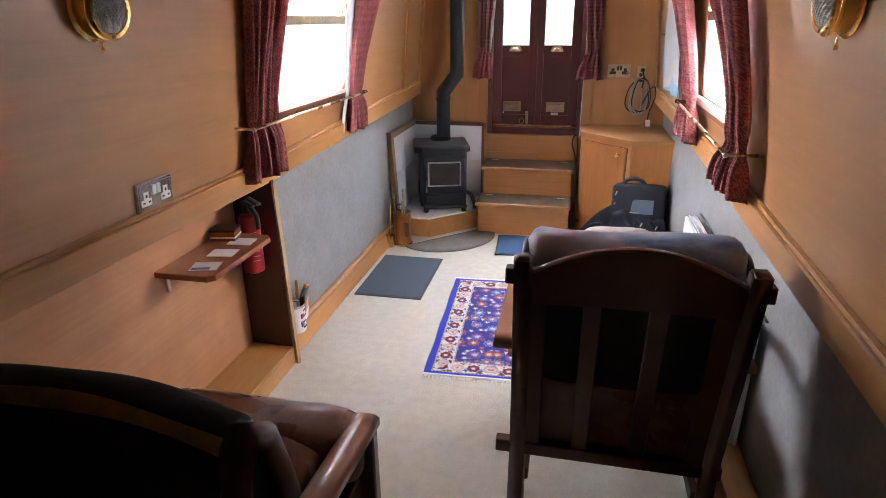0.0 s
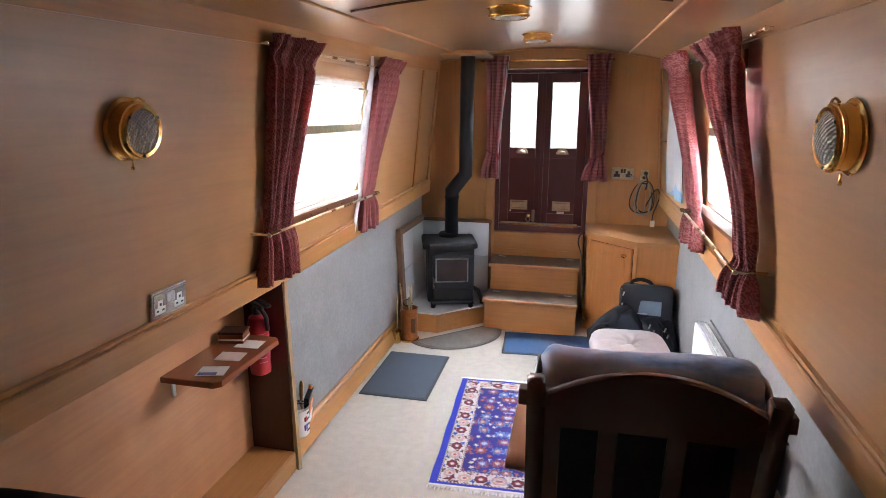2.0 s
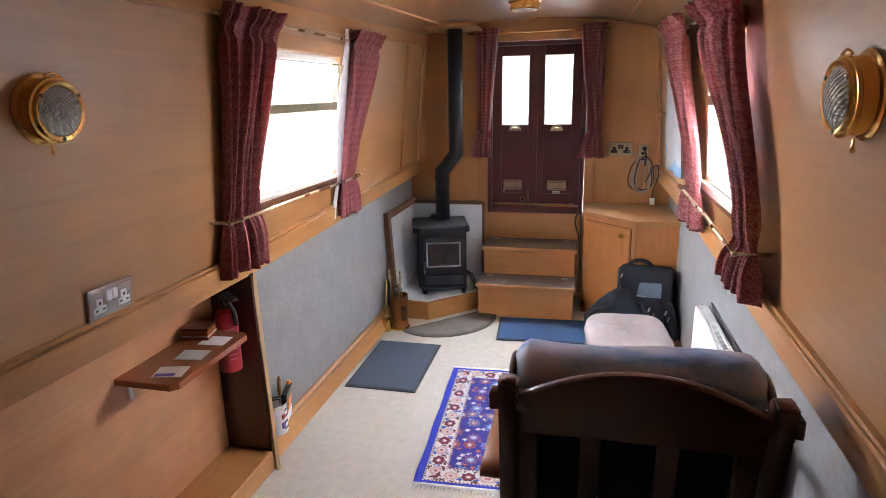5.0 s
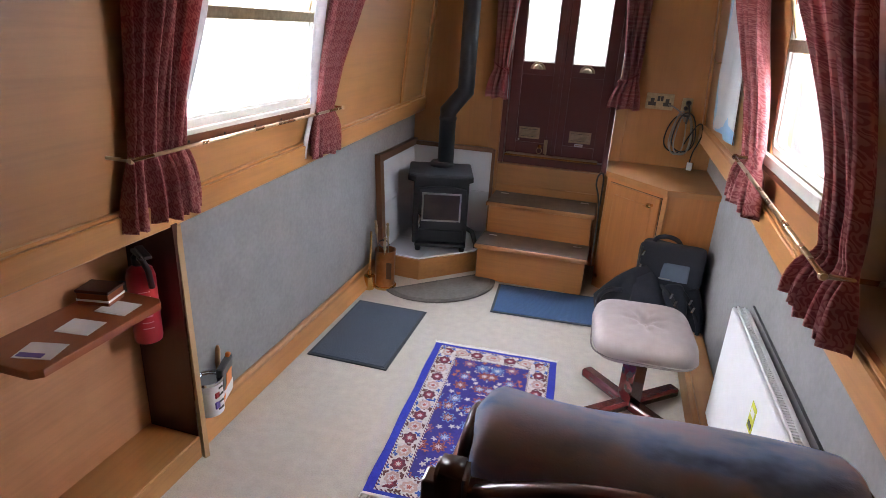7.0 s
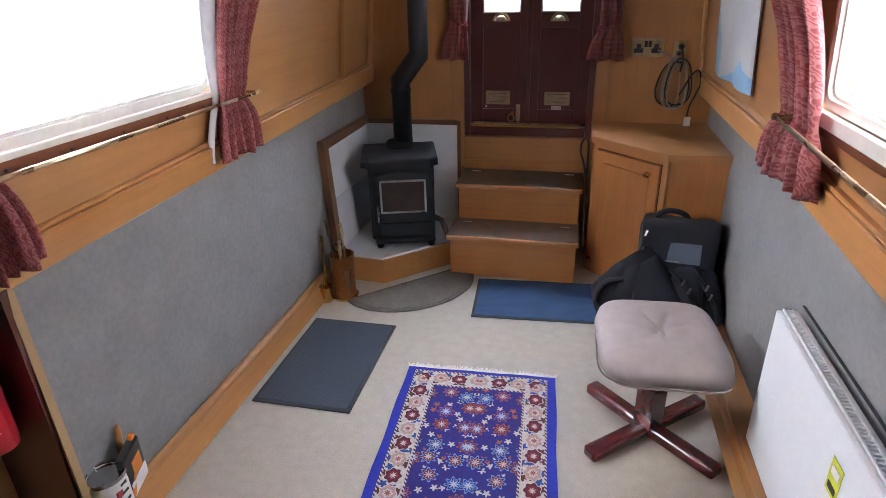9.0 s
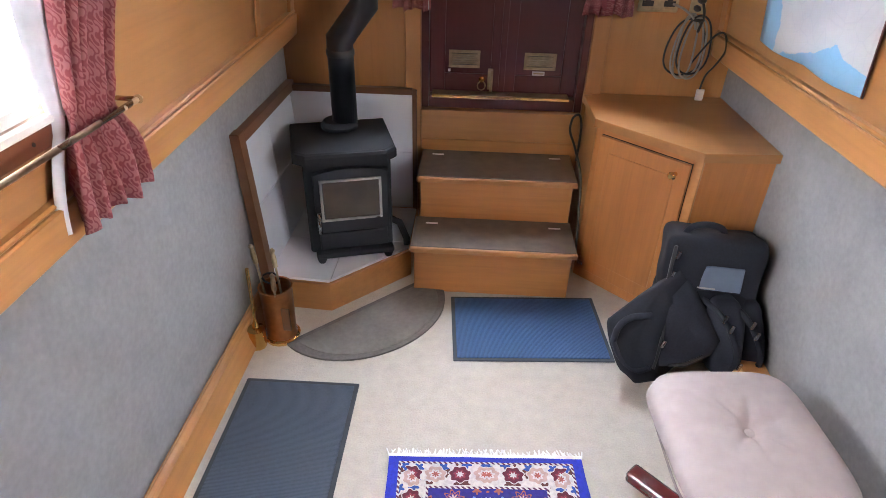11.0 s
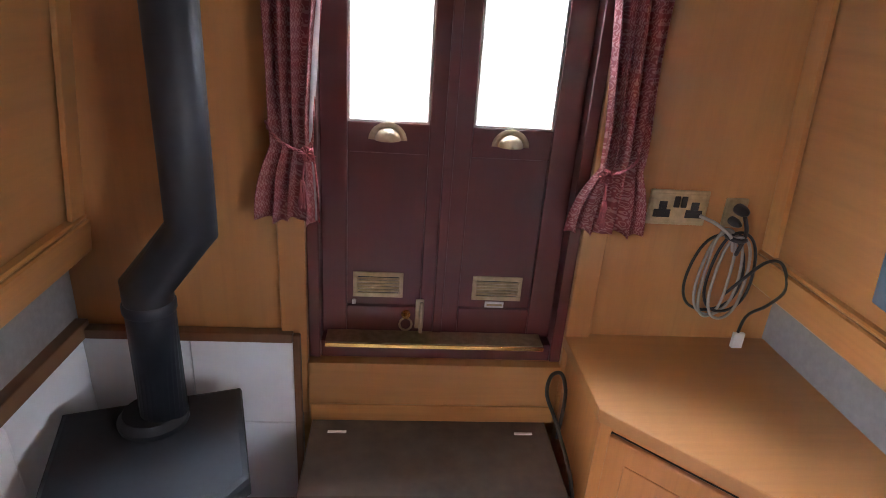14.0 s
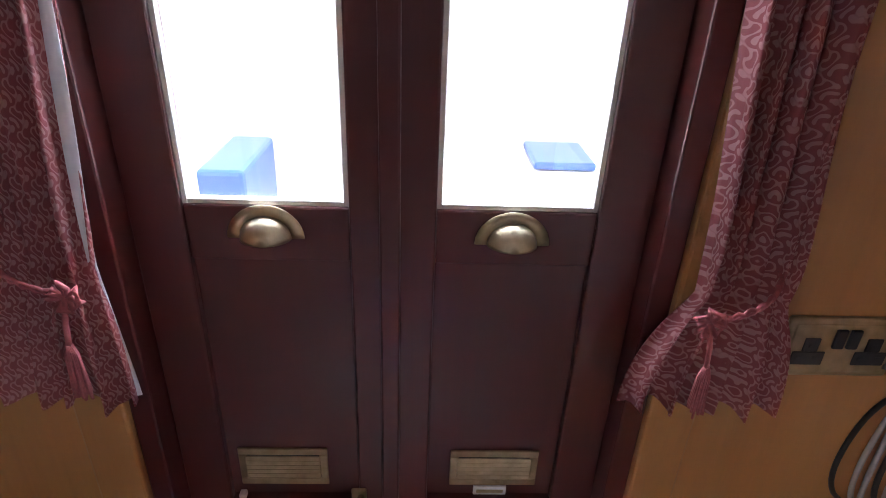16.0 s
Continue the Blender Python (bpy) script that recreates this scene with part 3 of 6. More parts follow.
# after bulkhead, plain
setting(slab("wall_south", (-1.1, Y0 - 0.05, 0), (1.1, Y0, 1.95), oak_x, bev=0), "plain oak-veneered after bulkhead", "wall")

# fore bulkhead with the door opening
DX0, DX1, DZ0, DZ1 = -0.335, 0.325, 0.60, 1.75
bm = bmesh.new()
cube(bm, (-1.0, Y1, 0), (DX0, Y1 + 0.05, 1.95))
cube(bm, (DX1, Y1, 0), (1.0, Y1 + 0.05, 1.95))
cube(bm, (DX0, Y1, 0), (DX1, Y1 + 0.05, DZ0))
cube(bm, (DX0, Y1, DZ1), (DX1, Y1 + 0.05, 1.95))
setting(finish(bm, "wall_north", oak_z), "oak-veneered fore bulkhead round the bow doors", "wall")

# ceiling: arched panels with seams
bm = bmesh.new()
xs = [MID + 0.80 * (i / 14 - 1) for i in range(29)]
ys = [Y0 + (4.45 - Y0) * i / 12 for i in range(13)]
for dz in (0.0, 0.04):
    g = [[bm.verts.new((x, y, roof_z(x, y) + dz)) for x in xs] for y in ys]
    for a, b in zip(g, g[1:]):
        for i in range(len(xs) - 1):
            bm.faces.new((a[i], a[i + 1], b[i + 1], b[i]))
ce = setting(finish(bm, "ceiling", ceiling_ply, smooth=True), "glossy varnished plywood ceiling, gently arched", "ceiling")
for x, nm in ((-0.56, "port"), (0.54, "starboard")):
    bm = bmesh.new()
    tube(bm, [(x, y, roof_z(x, y) - 0.002) for y in ys], 0.007, 6)
    setting(finish(bm, "trim_ceiling_" + nm, oak_trim, smooth=True), "thin oak bead along the ceiling", "trim")
for i, y in enumerate((2.08, -0.4)):
    bm = bmesh.new()
    tube(bm, [(x, y, roof_z(x, y) - 0.001) for x in xs if -0.55 < x < 0.53], 0.006, 6)
    setting(finish(bm, "trim_ceiling_seam_%d" % (i + 1), dark_wood, smooth=True), "dark seam across the ceiling panels", "trim")
# bead where the ceiling meets the bulkhead
bm = bmesh.new()
tube(bm, [(x, Y1 - 0.004, roof_z(x, Y1) - 0.006) for x in xs if abs(x) < 0.76], 0.009, 6)
setting(finish(bm, "trim_bulkhead", oak_trim_x, smooth=True), "curved oak bead at the head of the bulkhead", "trim")


def window(s, k):
    w0, w1, z0, z1 = WIN[s]
    w = thing("window_%d" % k, at_side(s, 0, (w0 + w1) / 2, z0), "aluminium-framed cabin window with an open hopper vent", "window", kind="structure")
    side_ring("frame", s, (w0 + 0.004, w1 - 0.004, z0 + 0.004, z1 - 0.004), 0.05, 0.022, -0.04, -0.004, alu, w)
    side_ring("inner_rim", s, (w0 + 0.026, w1 - 0.026, z0 + 0.026, z1 - 0.026), 0.04, 0.008, -0.03, -0.014, alu, w)
    g = side_slab("pane", s, w0 + 0.02, w1 - 0.02, z0 + 0.02, 1.365, -0.026, -0.022, glass, w, 0)
    g.visible_shadow = False
    side_slab("transom", s, w0 + 0.02, w1 - 0.02, 1.36, 1.395, -0.035, 0.0, old_brass, w, 0.003)
    # hopper tilted in
    bm = bmesh.new()
    side_box(bm, s, w0 + 0.04, w1 - 0.04, 1.40, z1 - 0.035, -0.026, -0.022)
    for v in bm.verts:
        v.co.x -= s * max(0, v.co.z - 1.40) * 0.25
    g = finish(bm, "hopper_pane", glass, w)
    g.visible_shadow = False
    for y in (w0 + 0.045, w1 - 0.045):
        bm = bmesh.new()
        a, b, c = at_side(s, -0.012, y, 1.40), at_side(s, 0.03, y, z1 - 0.04), at_side(s, -0.02, y, z1 - 0.03)
        tube(bm, [a, b, c], 0.006, 6)
        finish(bm, "stay", old_brass, w, True)
    # liner boards and sill
    drop = 0.012 if s < 0 else 0.03
    side_slab("sill", s, w0 - 0.02, w1 + 0.02, z0 - drop, z0 + 0.004, 0.002, 0.018, alu, w, 0.003)
    side_slab("sill_edge", s, w0 - 0.05, w1 + 0.05, z0 - 0.05, z0 - drop - 0.0005, 0.002, 0.014, sill_wood, w, 0.002)
    for k in range(5):
        y = w0 + (w1 - w0) * (k + 0.5) / 5
        turned("screw", [(0.004, 0.0), (0.004, 0.0015), (0.001, 0.002)], black_plastic, w, Matrix.Translation(at_side(s, 0.014, y, z0 - 0.03)) @ pose(0, 0, 0, 0, -90 * s), 8)
    side_slab("head_board", s, w0 - 0.02, w1 + 0.02, z1 + 0.002, z1 + 0.06, 0.002, 0.014, oak_trim, w, 0.003)
    return w


window(-1, 1), window(1, 2)

# bow doors
frame_ob = thing("door_frame", (0, 4.36, 0.6), "dark red door frame in an oak surround", "door frame", kind="structure")
for x0, x1 in ((-0.334, -0.305), (0.295, 0.324)):
    slab("jamb", (x0, 4.345, 0.602), (x1, 4.42, 1.745), mahogany, frame_ob)
slab("head", (-0.304, 4.345, 1.722), (0.294, 4.42, 1.747), mahogany, frame_ob)
slab("sill", (-0.304, 4.35, 0.602), (0.294, 4.42, 0.652), mahogany, frame_ob)
slab("brass_threshold", (-0.29, 4.315, 0.655), (0.265, 4.378, 0.668), old_brass, frame_ob, 0.002)
slab("threshold_edge", (-0.29, 4.31, 0.656), (0.265, 4.3145, 0.667), brass, frame_ob, 0.001)
for x0, x1 in ((-0.40, -0.336), (0.326, 0.39)):
    slab("post", (x0, 4.338, 0.43), (x1, 4.358, 1.80), oak_z, frame_ob, 0.004)
slab("lintel", (-0.335, 4.34, 1.752), (0.325, 4.358, 1.80), oak_trim_x, frame_ob, 0.004)


# unseen strips behind the leaves, added to block light through the door gaps
for lo, hi in (((-0.334, 4.4205, 0.602), (-0.275, 4.434, 1.747)), ((0.265, 4.4205, 0.602), (0.324, 4.434, 1.747)), ((-0.275, 4.4205, 1.69), (0.265, 4.434, 1.747)), ((-0.275, 4.4205, 0.602), (0.265, 4.434, 0.69)), ((-0.03, 4.4205, 0.69), (0.02, 4.434, 1.69))):
    slab("door_stop", lo, hi, mahogany, frame_ob, 0.002)


def leaf(x0, x1, p0, p1, k):
    d = thing("door_%d" % k, ((x0 + x1) / 2, 4.395, 0.66), "closed mahogany bow door with a glazed upper light", "door", "bow doors", "structure")
    ya, yb = 4.383, 4.418
    slab("stile", (x0, ya, 0.655), (p0, yb, 1.72), mahogany, d, 0.003)
    slab("stile", (p1, ya, 0.655), (x1, yb, 1.72), mahogany, d, 0.003)
    for z0, z1 in ((1.66, 1.72), (1.135, 1.205), (0.655, 0.735)):
        slab("cross_rail", (p0, ya + 0.0005, z0), (p1, yb, z1), mahogany, d, 0.003)
    slab("panel", (p0 - 0.004, ya + 0.012, 0.73), (p1 + 0.004, yb - 0.008, 1.14), mahogany, d, 0.002)
    g = slab("pane", (p0 - 0.003, ya + 0.014, 1.2), (p1 + 0.003, ya + 0.018, 1.665), glass, d, 0)
    g.visible_shadow = False
    for lo, hi in (((p0, ya + 0.004, 1.205), (p0 + 0.006, ya + 0.014, 1.66)), ((p1 - 0.006, ya + 0.004, 1.205), (p1, ya + 0.014, 1.66)), ((p0 + 0.006, ya + 0.004, 1.205), (p1 - 0.006, ya + 0.014, 1.211)), ((p0 + 0.006, ya + 0.004, 1.654), (p1 - 0.006, ya + 0.014, 1.66))):
        slab("glazing_bead", lo, hi, alu, d, 0.001)
    return d


def cup_pull(x, z, parent):
    bm = bmesh.new()
    n, k, r = 16, 7, 0.03
    g = []
    for i in range(k + 1):
        a = radians(90 * i / k)
        g.append([bm.verts.new((x + r * math.cos(radians(180 * j / n)) * math.cos(a), 4.381 - 0.026 * math.sin(a), z - 0.018 + r * 0.95 * math.sin(radians(180 * j / n)) * math.cos(a) ** 0.7)) for j in range(n + 1)])
    for a, b in zip(g, g[1:]):
        for j in range(n):
            bm.faces.new((a[j], a[j + 1], b[j + 1], b[j]))
    bmesh.ops.remove_doubles(bm, verts=bm.verts, dist=1e-5)
    # flat flange round the bowl
    o, q = [], []
    for j in range(n + 1):
        c, sn = math.cos(radians(180 * j / n)), math.sin(radians(180 * j / n))
        o.append(bm.verts.new((x + 0.044 * c, 4.379, z - 0.018 + 0.041 * sn)))
        q.append(bm.verts.new((x + 0.029 * c, 4.378, z - 0.018 + 0.027 * sn)))
    for j in range(n):
        bm.faces.new((o[j], o[j + 1], q[j + 1], q[j]))
    h = finish(bm, "cup_handle", old_brass, parent, True)
    md = h.modifiers.new("thick", "SOLIDIFY")
    md.thickness = 0.002
    return h


def vent(x0, x1, z0, z1, parent):
    bm = bmesh.new()
    y = 4.3945
    cube(bm, (x0, y - 0.004, z0), (x1, y, z0 + 0.012), 0.001), cube(bm, (x0, y - 0.004, z1 - 0.012), (x1, y, z1), 0.001)
    cube(bm, (x0, y - 0.004, z0 + 0.0122), (x0 + 0.012, y, z1 - 0.0122), 0.001), cube(bm, (x1 - 0.012, y - 0.004, z0 + 0.0122), (x1, y, z1 - 0.0122), 0.001)
    v = finish(bm, "vent_frame", old_brass, parent)
    n = 5
    for i in range(n):
        z = z0 + 0.014 + (z1 - z0 - 0.028) * (i + 0.5) / n
        slab("vent_slat", (x0 + 0.01, -0.004, -0.003), (x1 - 0.01, 0.004, 0.003), old_brass, parent, 0.0008, 1, pose(0, y - 0.003, z, -35))
    slab("vent_back", (x0 + 0.01, y - 0.0005, z0 + 0.01), (x1 - 0.01, y + 0.0005, z1 - 0.01), black_plastic, parent, 0)


d1 = leaf(-0.304, -0.007, -0.242, -0.055, 1)
cup_pull(-0.15, 1.185, d1), vent(-0.227, -0.1, 0.757, 0.827, d1)
slab("astragal", (-0.02, 4.372, 0.656), (0.004, 4.3825, 1.718), mahogany, d1, 0.003)
slab("bolt_plate", (-0.066, 4.377, 0.675), (-0.044, 4.383, 0.76), old_brass, d1, 0.002)
piped("bolt", [(-0.051, 4.37, 0.665), (-0.051, 4.37, 0.755)], 0.005, old_brass, d1)
turned("ring_stem", [(0.012, 0), (0.012, 0.004), (0.006, 0.008), (0.008, 0.016), (0.004, 0.02)], brass, d1, pose(-0.09, 4.383, 0.715, 90))
piped("ring", [(-0.09 + 0.016 * math.cos(a * 0.524), 4.37, 0.692 + 0.018 * math.sin(a * 0.524)) for a in range(12)], 0.003, old_brass, d1, 6, True)
slab("catch", (-0.228, 4.372, 0.745), (-0.218, 4.384, 0.755), white_plastic, d1, 0.002)
d2 = leaf(-0.004, 0.294, 0.045, 0.232, 2)
cup_pull(0.134, 1.183, d2), vent(0.078, 0.207, 0.757, 0.825, d2)
slab("maker_plate", (0.115, 4.392, 0.735), (0.165, 4.396, 0.752), white_plastic, d2, 0.001)
slab("plate_line", (0.12, 4.3905, 0.741), (0.16, 4.3925, 0.746), old_brass, d2, 0)

# fore end: steps, stove, corner cupboard
steps = thing("steps", (-0.015, 4.1, 0), "oak box steps with worn dark treads below the bow doors", "steps")
def flight(x0, x1, yf, z0, z1, yb, hy):
    slab("riser_box", (x0 + 0.012, yf + 0.03, z0), (x1 - 0.012, yb, z1 - 0.022), oak_warm_x, steps, 0.002)
    slab("tread", (x0, yf, z1 - 0.022), (x1, yb + 0.0, z1), tread_mat, steps, 0.006)
    slab("nosing", (x0 - 0.001, yf - 0.008, z1 - 0.026), (x1 + 0.001, yf + 0.016, z1 - 0.002), oak_trim_x, steps, 0.006)
    for x in (x0 + 0.07, x1 - 0.07):
        slab("hinge", (x - 0.024, hy, z1 - 0.001), (x + 0.024, hy + 0.008, z1 + 0.003), white_plastic, steps, 0.001)
flight(-0.333, 0.30, 3.845, 0.0, 0.228, 4.085, 4.022)
flight(-0.326, 0.302, 4.05, 0.206, 0.425, 4.325, 4.265)
slab("kick_panel", (-0.334, 4.325, 0.425), (0.324, 4.357, 0.598), oak_x, steps, 0.002)
slab("kick_ledge", (-0.33, 4.315, 0.425), (0.32, 4.324, 0.475), oak_trim_x, steps, 0.003)

hearth = thing("hearth", (-0.65, 4.0, 0), "raised corner hearth with white tiles and oak edging", "hearth")
H_POLY = [(-0.89, 3.735), (-0.62, 3.715), (-0.345, 3.985), (-0.345, 4.352), (-0.89, 4.352)]
bm = bmesh.new()
prism(bm, H_POLY, 0.0, 0.12)
finish(bm, "plinth", oak_trim_x, hearth)


def clip(poly, a, b, c):
    """The part of a polygon where a*x + b*y <= c."""
    out = []
    for (x0, y0), (x1, y1) in zip(poly, poly[1:] + poly[:1]):
        d0, d1 = a * x0 + b * y0 - c, a * x1 + b * y1 - c
        if d0 <= 0:
            out.append((x0, y0))
        if d0 * d1 < 0:
            t = d0 / (d0 - d1)
            out.append((x0 + t * (x1 - x0), y0 + t * (y1 - y0)))
    return out


inner = [(-0.888, 3.75), (-0.625, 3.73), (-0.355, 3.995), (-0.355, 4.33), (-0.888, 4.33)]
for xa, xb in ((-1, -0.621), (-0.619, 0)):
    for ya, yb in ((3, 4.029), (4.031, 5)):
        q = clip(clip(clip(clip(inner, -1, 0, -xa), 1, 0, xb), 0, -1, -ya), 0, 1, yb)
        if len(q) > 2:
            bm = bmesh.new()
            prism(bm, q, 0.12, 0.13, 0.002)
            finish(bm, "tile", white_tile, hearth)
LEAN_IN = Matrix(((1, 0, -0.05, 0.0345), (0, 1, 0, 0), (0, 0, 1, 0), (0, 0, 0, 1)))   # the side tiling leans in towards its foot
for ya, yb in ((3.757, 4.02), (4.022, 4.325)):
    for za, zb in ((0.131, 0.398), (0.4, 0.655)):
        slab("tile", (-0.893, ya, za), (-0.881, yb, zb), white_tile, hearth, 0.0015, 1, LEAN_IN)
for xa, xb in ((-0.88, -0.626), (-0.624, -0.372)):
    for za, zb in ((0.131, 0.398), (0.4, 0.655)):
        slab("tile", (xa, 4.335, za), (xb, 4.349, zb), white_tile, hearth, 0.0015, 1)
slab("trim", (-0.897, 3.705, 0.10), (-0.864, 3.757, 0.70), soot_oak, hearth, 0.003, 2, LEAN_IN)
slab("trim", (-0.897, 3.757, 0.656), (-0.866, 4.351, 0.696), soot_oak, hearth, 0.003, 2, LEAN_IN)
slab("trim", (-0.866, 4.32, 0.656), (-0.37, 4.352, 0.682), soot_oak, hearth)
slab("trim", (-0.371, 4.325, 0.12), (-0.352, 4.352, 0.676), soot_oak, hearth)

slab("backing_board", (-0.8975, 3.757, 0.125), (-0.889, 4.352, 0.655), white_tile, hearth, 0, 1, LEAN_IN)
slab("backing_board", (-0.885, 4.343, 0.125), (-0.37, 4.354, 0.655), white_tile, hearth, 0)

# stove
SM = pose(-0.595, 4.03, 0.13, 0, 0, 17)
stove = thing("wood_stove", (-0.595, 4.03, 0.13), "black cast-iron solid-fuel stove on the tiled hearth", "stove")


def stove_part(name, lo, hi, mat, bev=0.006, m=Matrix()):
    return slab(name, lo, hi, mat, stove, bev, 2, SM @ m)


stove_part("body", (-0.168, -0.135, 0.035), (0.152, 0.15, 0.42), iron, 0.012)
bm = bmesh.new()
prism(bm, [(0.137, 0.135), (0.137, 0.375)] + [(0.137 - 0.274 * i / 10, 0.375 + 0.018 * math.sin(math.pi * i / 10)) for i in range(1, 10)] + [(-0.137, 0.375), (-0.137, 0.135)], 0.134, 0.16, 0.005)
bm.transform(SM @ Matrix(((1, 0, 0, 0), (0, 0, -1, 0), (0, 1, 0, 0), (0, 0, 0, 1))))
bmesh.ops.recalc_face_normals(bm, faces=list(bm.faces))
finish(bm, "door", iron, stove)
bm = bmesh.new()
prism(bm, [(-0.2, -0.145), (-0.155, -0.182), (0.13, -0.182), (0.172, -0.145), (0.172, 0.16), (-0.2, 0.16)], 0.42, 0.462, 0.014)
bm.transform(SM)
finish(bm, "top_plate", iron, stove)
stove_part("ash_lip", (-0.15, -0.18, 0.03), (0.15, -0.13, 0.055), iron, 0.008)
stove_part("ash_door", (-0.13, -0.156, 0.058), (0.13, -0.133, 0.13), iron, 0.006)
stove_part("glass", (-0.102, -0.163, 0.194), (0.102, -0.159, 0.347), stove_glass, 0.0)
for lo, hi in (((-0.116, -0.167, 0.186), (0.11, -0.159, 0.196)), ((-0.116, -0.167, 0.345), (0.11, -0.159, 0.355)), ((-0.116, -0.167, 0.196), (-0.106, -0.159, 0.345)), ((0.1, -0.167, 0.196), (0.11, -0.159, 0.345))):
    stove_part("glass_trim", lo, hi, dull_steel, 0.002)
turned("ash_knob", [(0.02, 0), (0.024, 0.008), (0.018, 0.016), (0.005, 0.018)], iron, stove, SM @ pose(0.01, -0.132, 0.102, 90))
bm = bmesh.new()
tube(bm, [SM @ Vector(p) for p in ((-0.126, -0.172, 0.23), (-0.126, -0.182, 0.215), (-0.126, -0.182, 0.15))], 0.007, 8)
finish(bm, "door_handle", chrome, stove, True)
for x in (-0.13, 0.13):
    for y in (-0.145, 0.13):
        turned("foot", [(0.014, 0.0), (0.018, 0.012), (0.012, 0.04)], iron, stove, SM @ pose(x, y, 0), 12)
turned("flue_collar", [(0.07, 0.462), (0.072, 0.475), (0.06, 0.49)], iron, stove, SM @ pose(-0.01, 0.08, 0))
fx, fy = -0.607, 4.11
piped("flue_pipe", [(fx, fy, 0.6), (fx, fy, 0.915), (fx + 0.095, fy + 0.008, 1.035), (fx + 0.1, fy + 0.01, 1.84)], 0.048, flue_black, stove, 28)
turned("flue_seam", [(0.0485, 0.0), (0.051, 0.004), (0.051, 0.02), (0.0485, 0.024)], flue_black, stove, pose(fx, fy, 0.86))

piped("air_lever", [SM @ Vector(p) for p in ((0.15, -0.06, 0.12), (0.19, -0.07, 0.1), (0.215, -0.085, 0.03), (0.215, -0.09, 0.005))], 0.014, iron, stove, 8)
plate = thing("flue_plate", (fx + 0.1, fy + 0.01, 1.85), "oak roof plate round the stove pipe", "ceiling plate")
slab("plate", (-0.72, 3.9, 1.815), (-0.36, 4.3, 1.835), oak_x, plate, 0.003)

# companion set
cs = thing("companion_set", (-0.775, 3.555, 0), "copper bucket with brass fire irons beside the hearth", "fire irons")
turned("bucket", [(0.05, 0.012), (0.056, 0.02), (0.052, 0.035), (0.056, 0.215), (0.059, 0.22), (0.053, 0.22), (0.05, 0.04)], copper, cs, pose(-0.765, 3.56, 0), 20)
turned("base_ring", [(0.062, 0.0), (0.064, 0.012), (0.053, 0.018)], brass, cs, pose(-0.765, 3.56, 0), 20)
for i, (dx, dy, h) in enumerate(((-0.025, 0.01, 0.37), (0.02, 0.015, 0.37), (0.0, -0.02, 0.31))):
    turned("fire_iron", [(0.004, 0.03), (0.004, h - 0.07), (0.008, h - 0.065), (0.009, h - 0.03), (0.006, h - 0.01), (0.009, h), (0.004, h + 0.008)], old_brass, cs, pose(-0.765 + dx, 3.56 + dy, 0, 4 * i, -6 + 5 * i), 10)
piped("tong_loop", [(-0.775 + 0.03 * math.cos(a * 0.628), 3.56, 0.25 + 0.022 * math.sin(a * 0.628)) for a in range(10)], 0.004, iron, cs, 6, True)
turned("hearth_brush", [(0.006, 0.34), (0.005, 0.12), (0.012, 0.1), (0.012, 0.085), (0.03, 0.08), (0.034, 0.02), (0.03, 0.0)], brass, cs, pose(-0.835, 3.50, 0, 3, 3), 12)
turned("brush_bristle", [(0.031, 0.0), (0.036, 0.03), (0.034, 0.06)], black_plastic, cs, pose(-0.837, 3.505, 0.001), 12)
slab("shovel_blade", (-0.738, 3.503, 0.07), (-0.708, 3.51, 0.165), soot_oak, cs, 0.004)

# corner cupboard
cab = thing("corner_cupboard", (0.6, 4.1, 0), "oak corner cupboard with a brass knob", "cupboard")
C_TOP = [(0.325, 4.358), (0.325, 4.045), (0.625, 3.75), (0.893, 3.77), (0.893, 4.358)]
bm = bmesh.new()
prism(bm, C_TOP, 0.655, 0.685, 0.003)
finish(bm, "top", oak_x, cab)
C_BODY = [(0.34, 4.355), (0.34, 4.06), (0.635, 3.772), (0.885, 3.79), (0.885, 4.355)]
bm = bmesh.new()
prism(bm, C_BODY, 0.0, 0.654)
finish(bm, "body", oak_warm, cab)
ang = math.degrees(math.atan2(3.772 - 4.06, 0.635 - 0.34))
CM = pose(0.34, 4.06, 0, 0, 0, ang)
L = math.hypot(0.295, 0.288)
slab("door_gap", (0.0288, -0.003, 0.0488), (L - 0.0288, -0.0005, 0.6312), dark_gap, cab, 0, 1, CM)
slab("door", (0.03, -0.016, 0.05), (L - 0.03, -0.002, 0.63), oak_warm, cab, 0.004, 2, CM)
slab("door_panel", (0.075, -0.019, 0.11), (L - 0.075, -0.015, 0.575), oak_warm, cab, 0.003, 2, CM)
slab("corner_post", (L - 0.022, -0.01, 0.0), (L + 0.006, 0.004, 0.653), oak_trim, cab, 0.003, 2, CM)
turned("knob", [(0.008, 0), (0.006, 0.012), (0.013, 0.018), (0.015, 0.026), (0.009, 0.033)], brass, cab, CM @ pose(L - 0.075, -0.016, 0.585, 90), 14)
for x in (0.035, L - 0.035):
    slab("hinge", (x - 0.012, -0.02, 0.07), (x + 0.012, -0.016, 0.085), chrome, cab, 0.001, 1, CM)


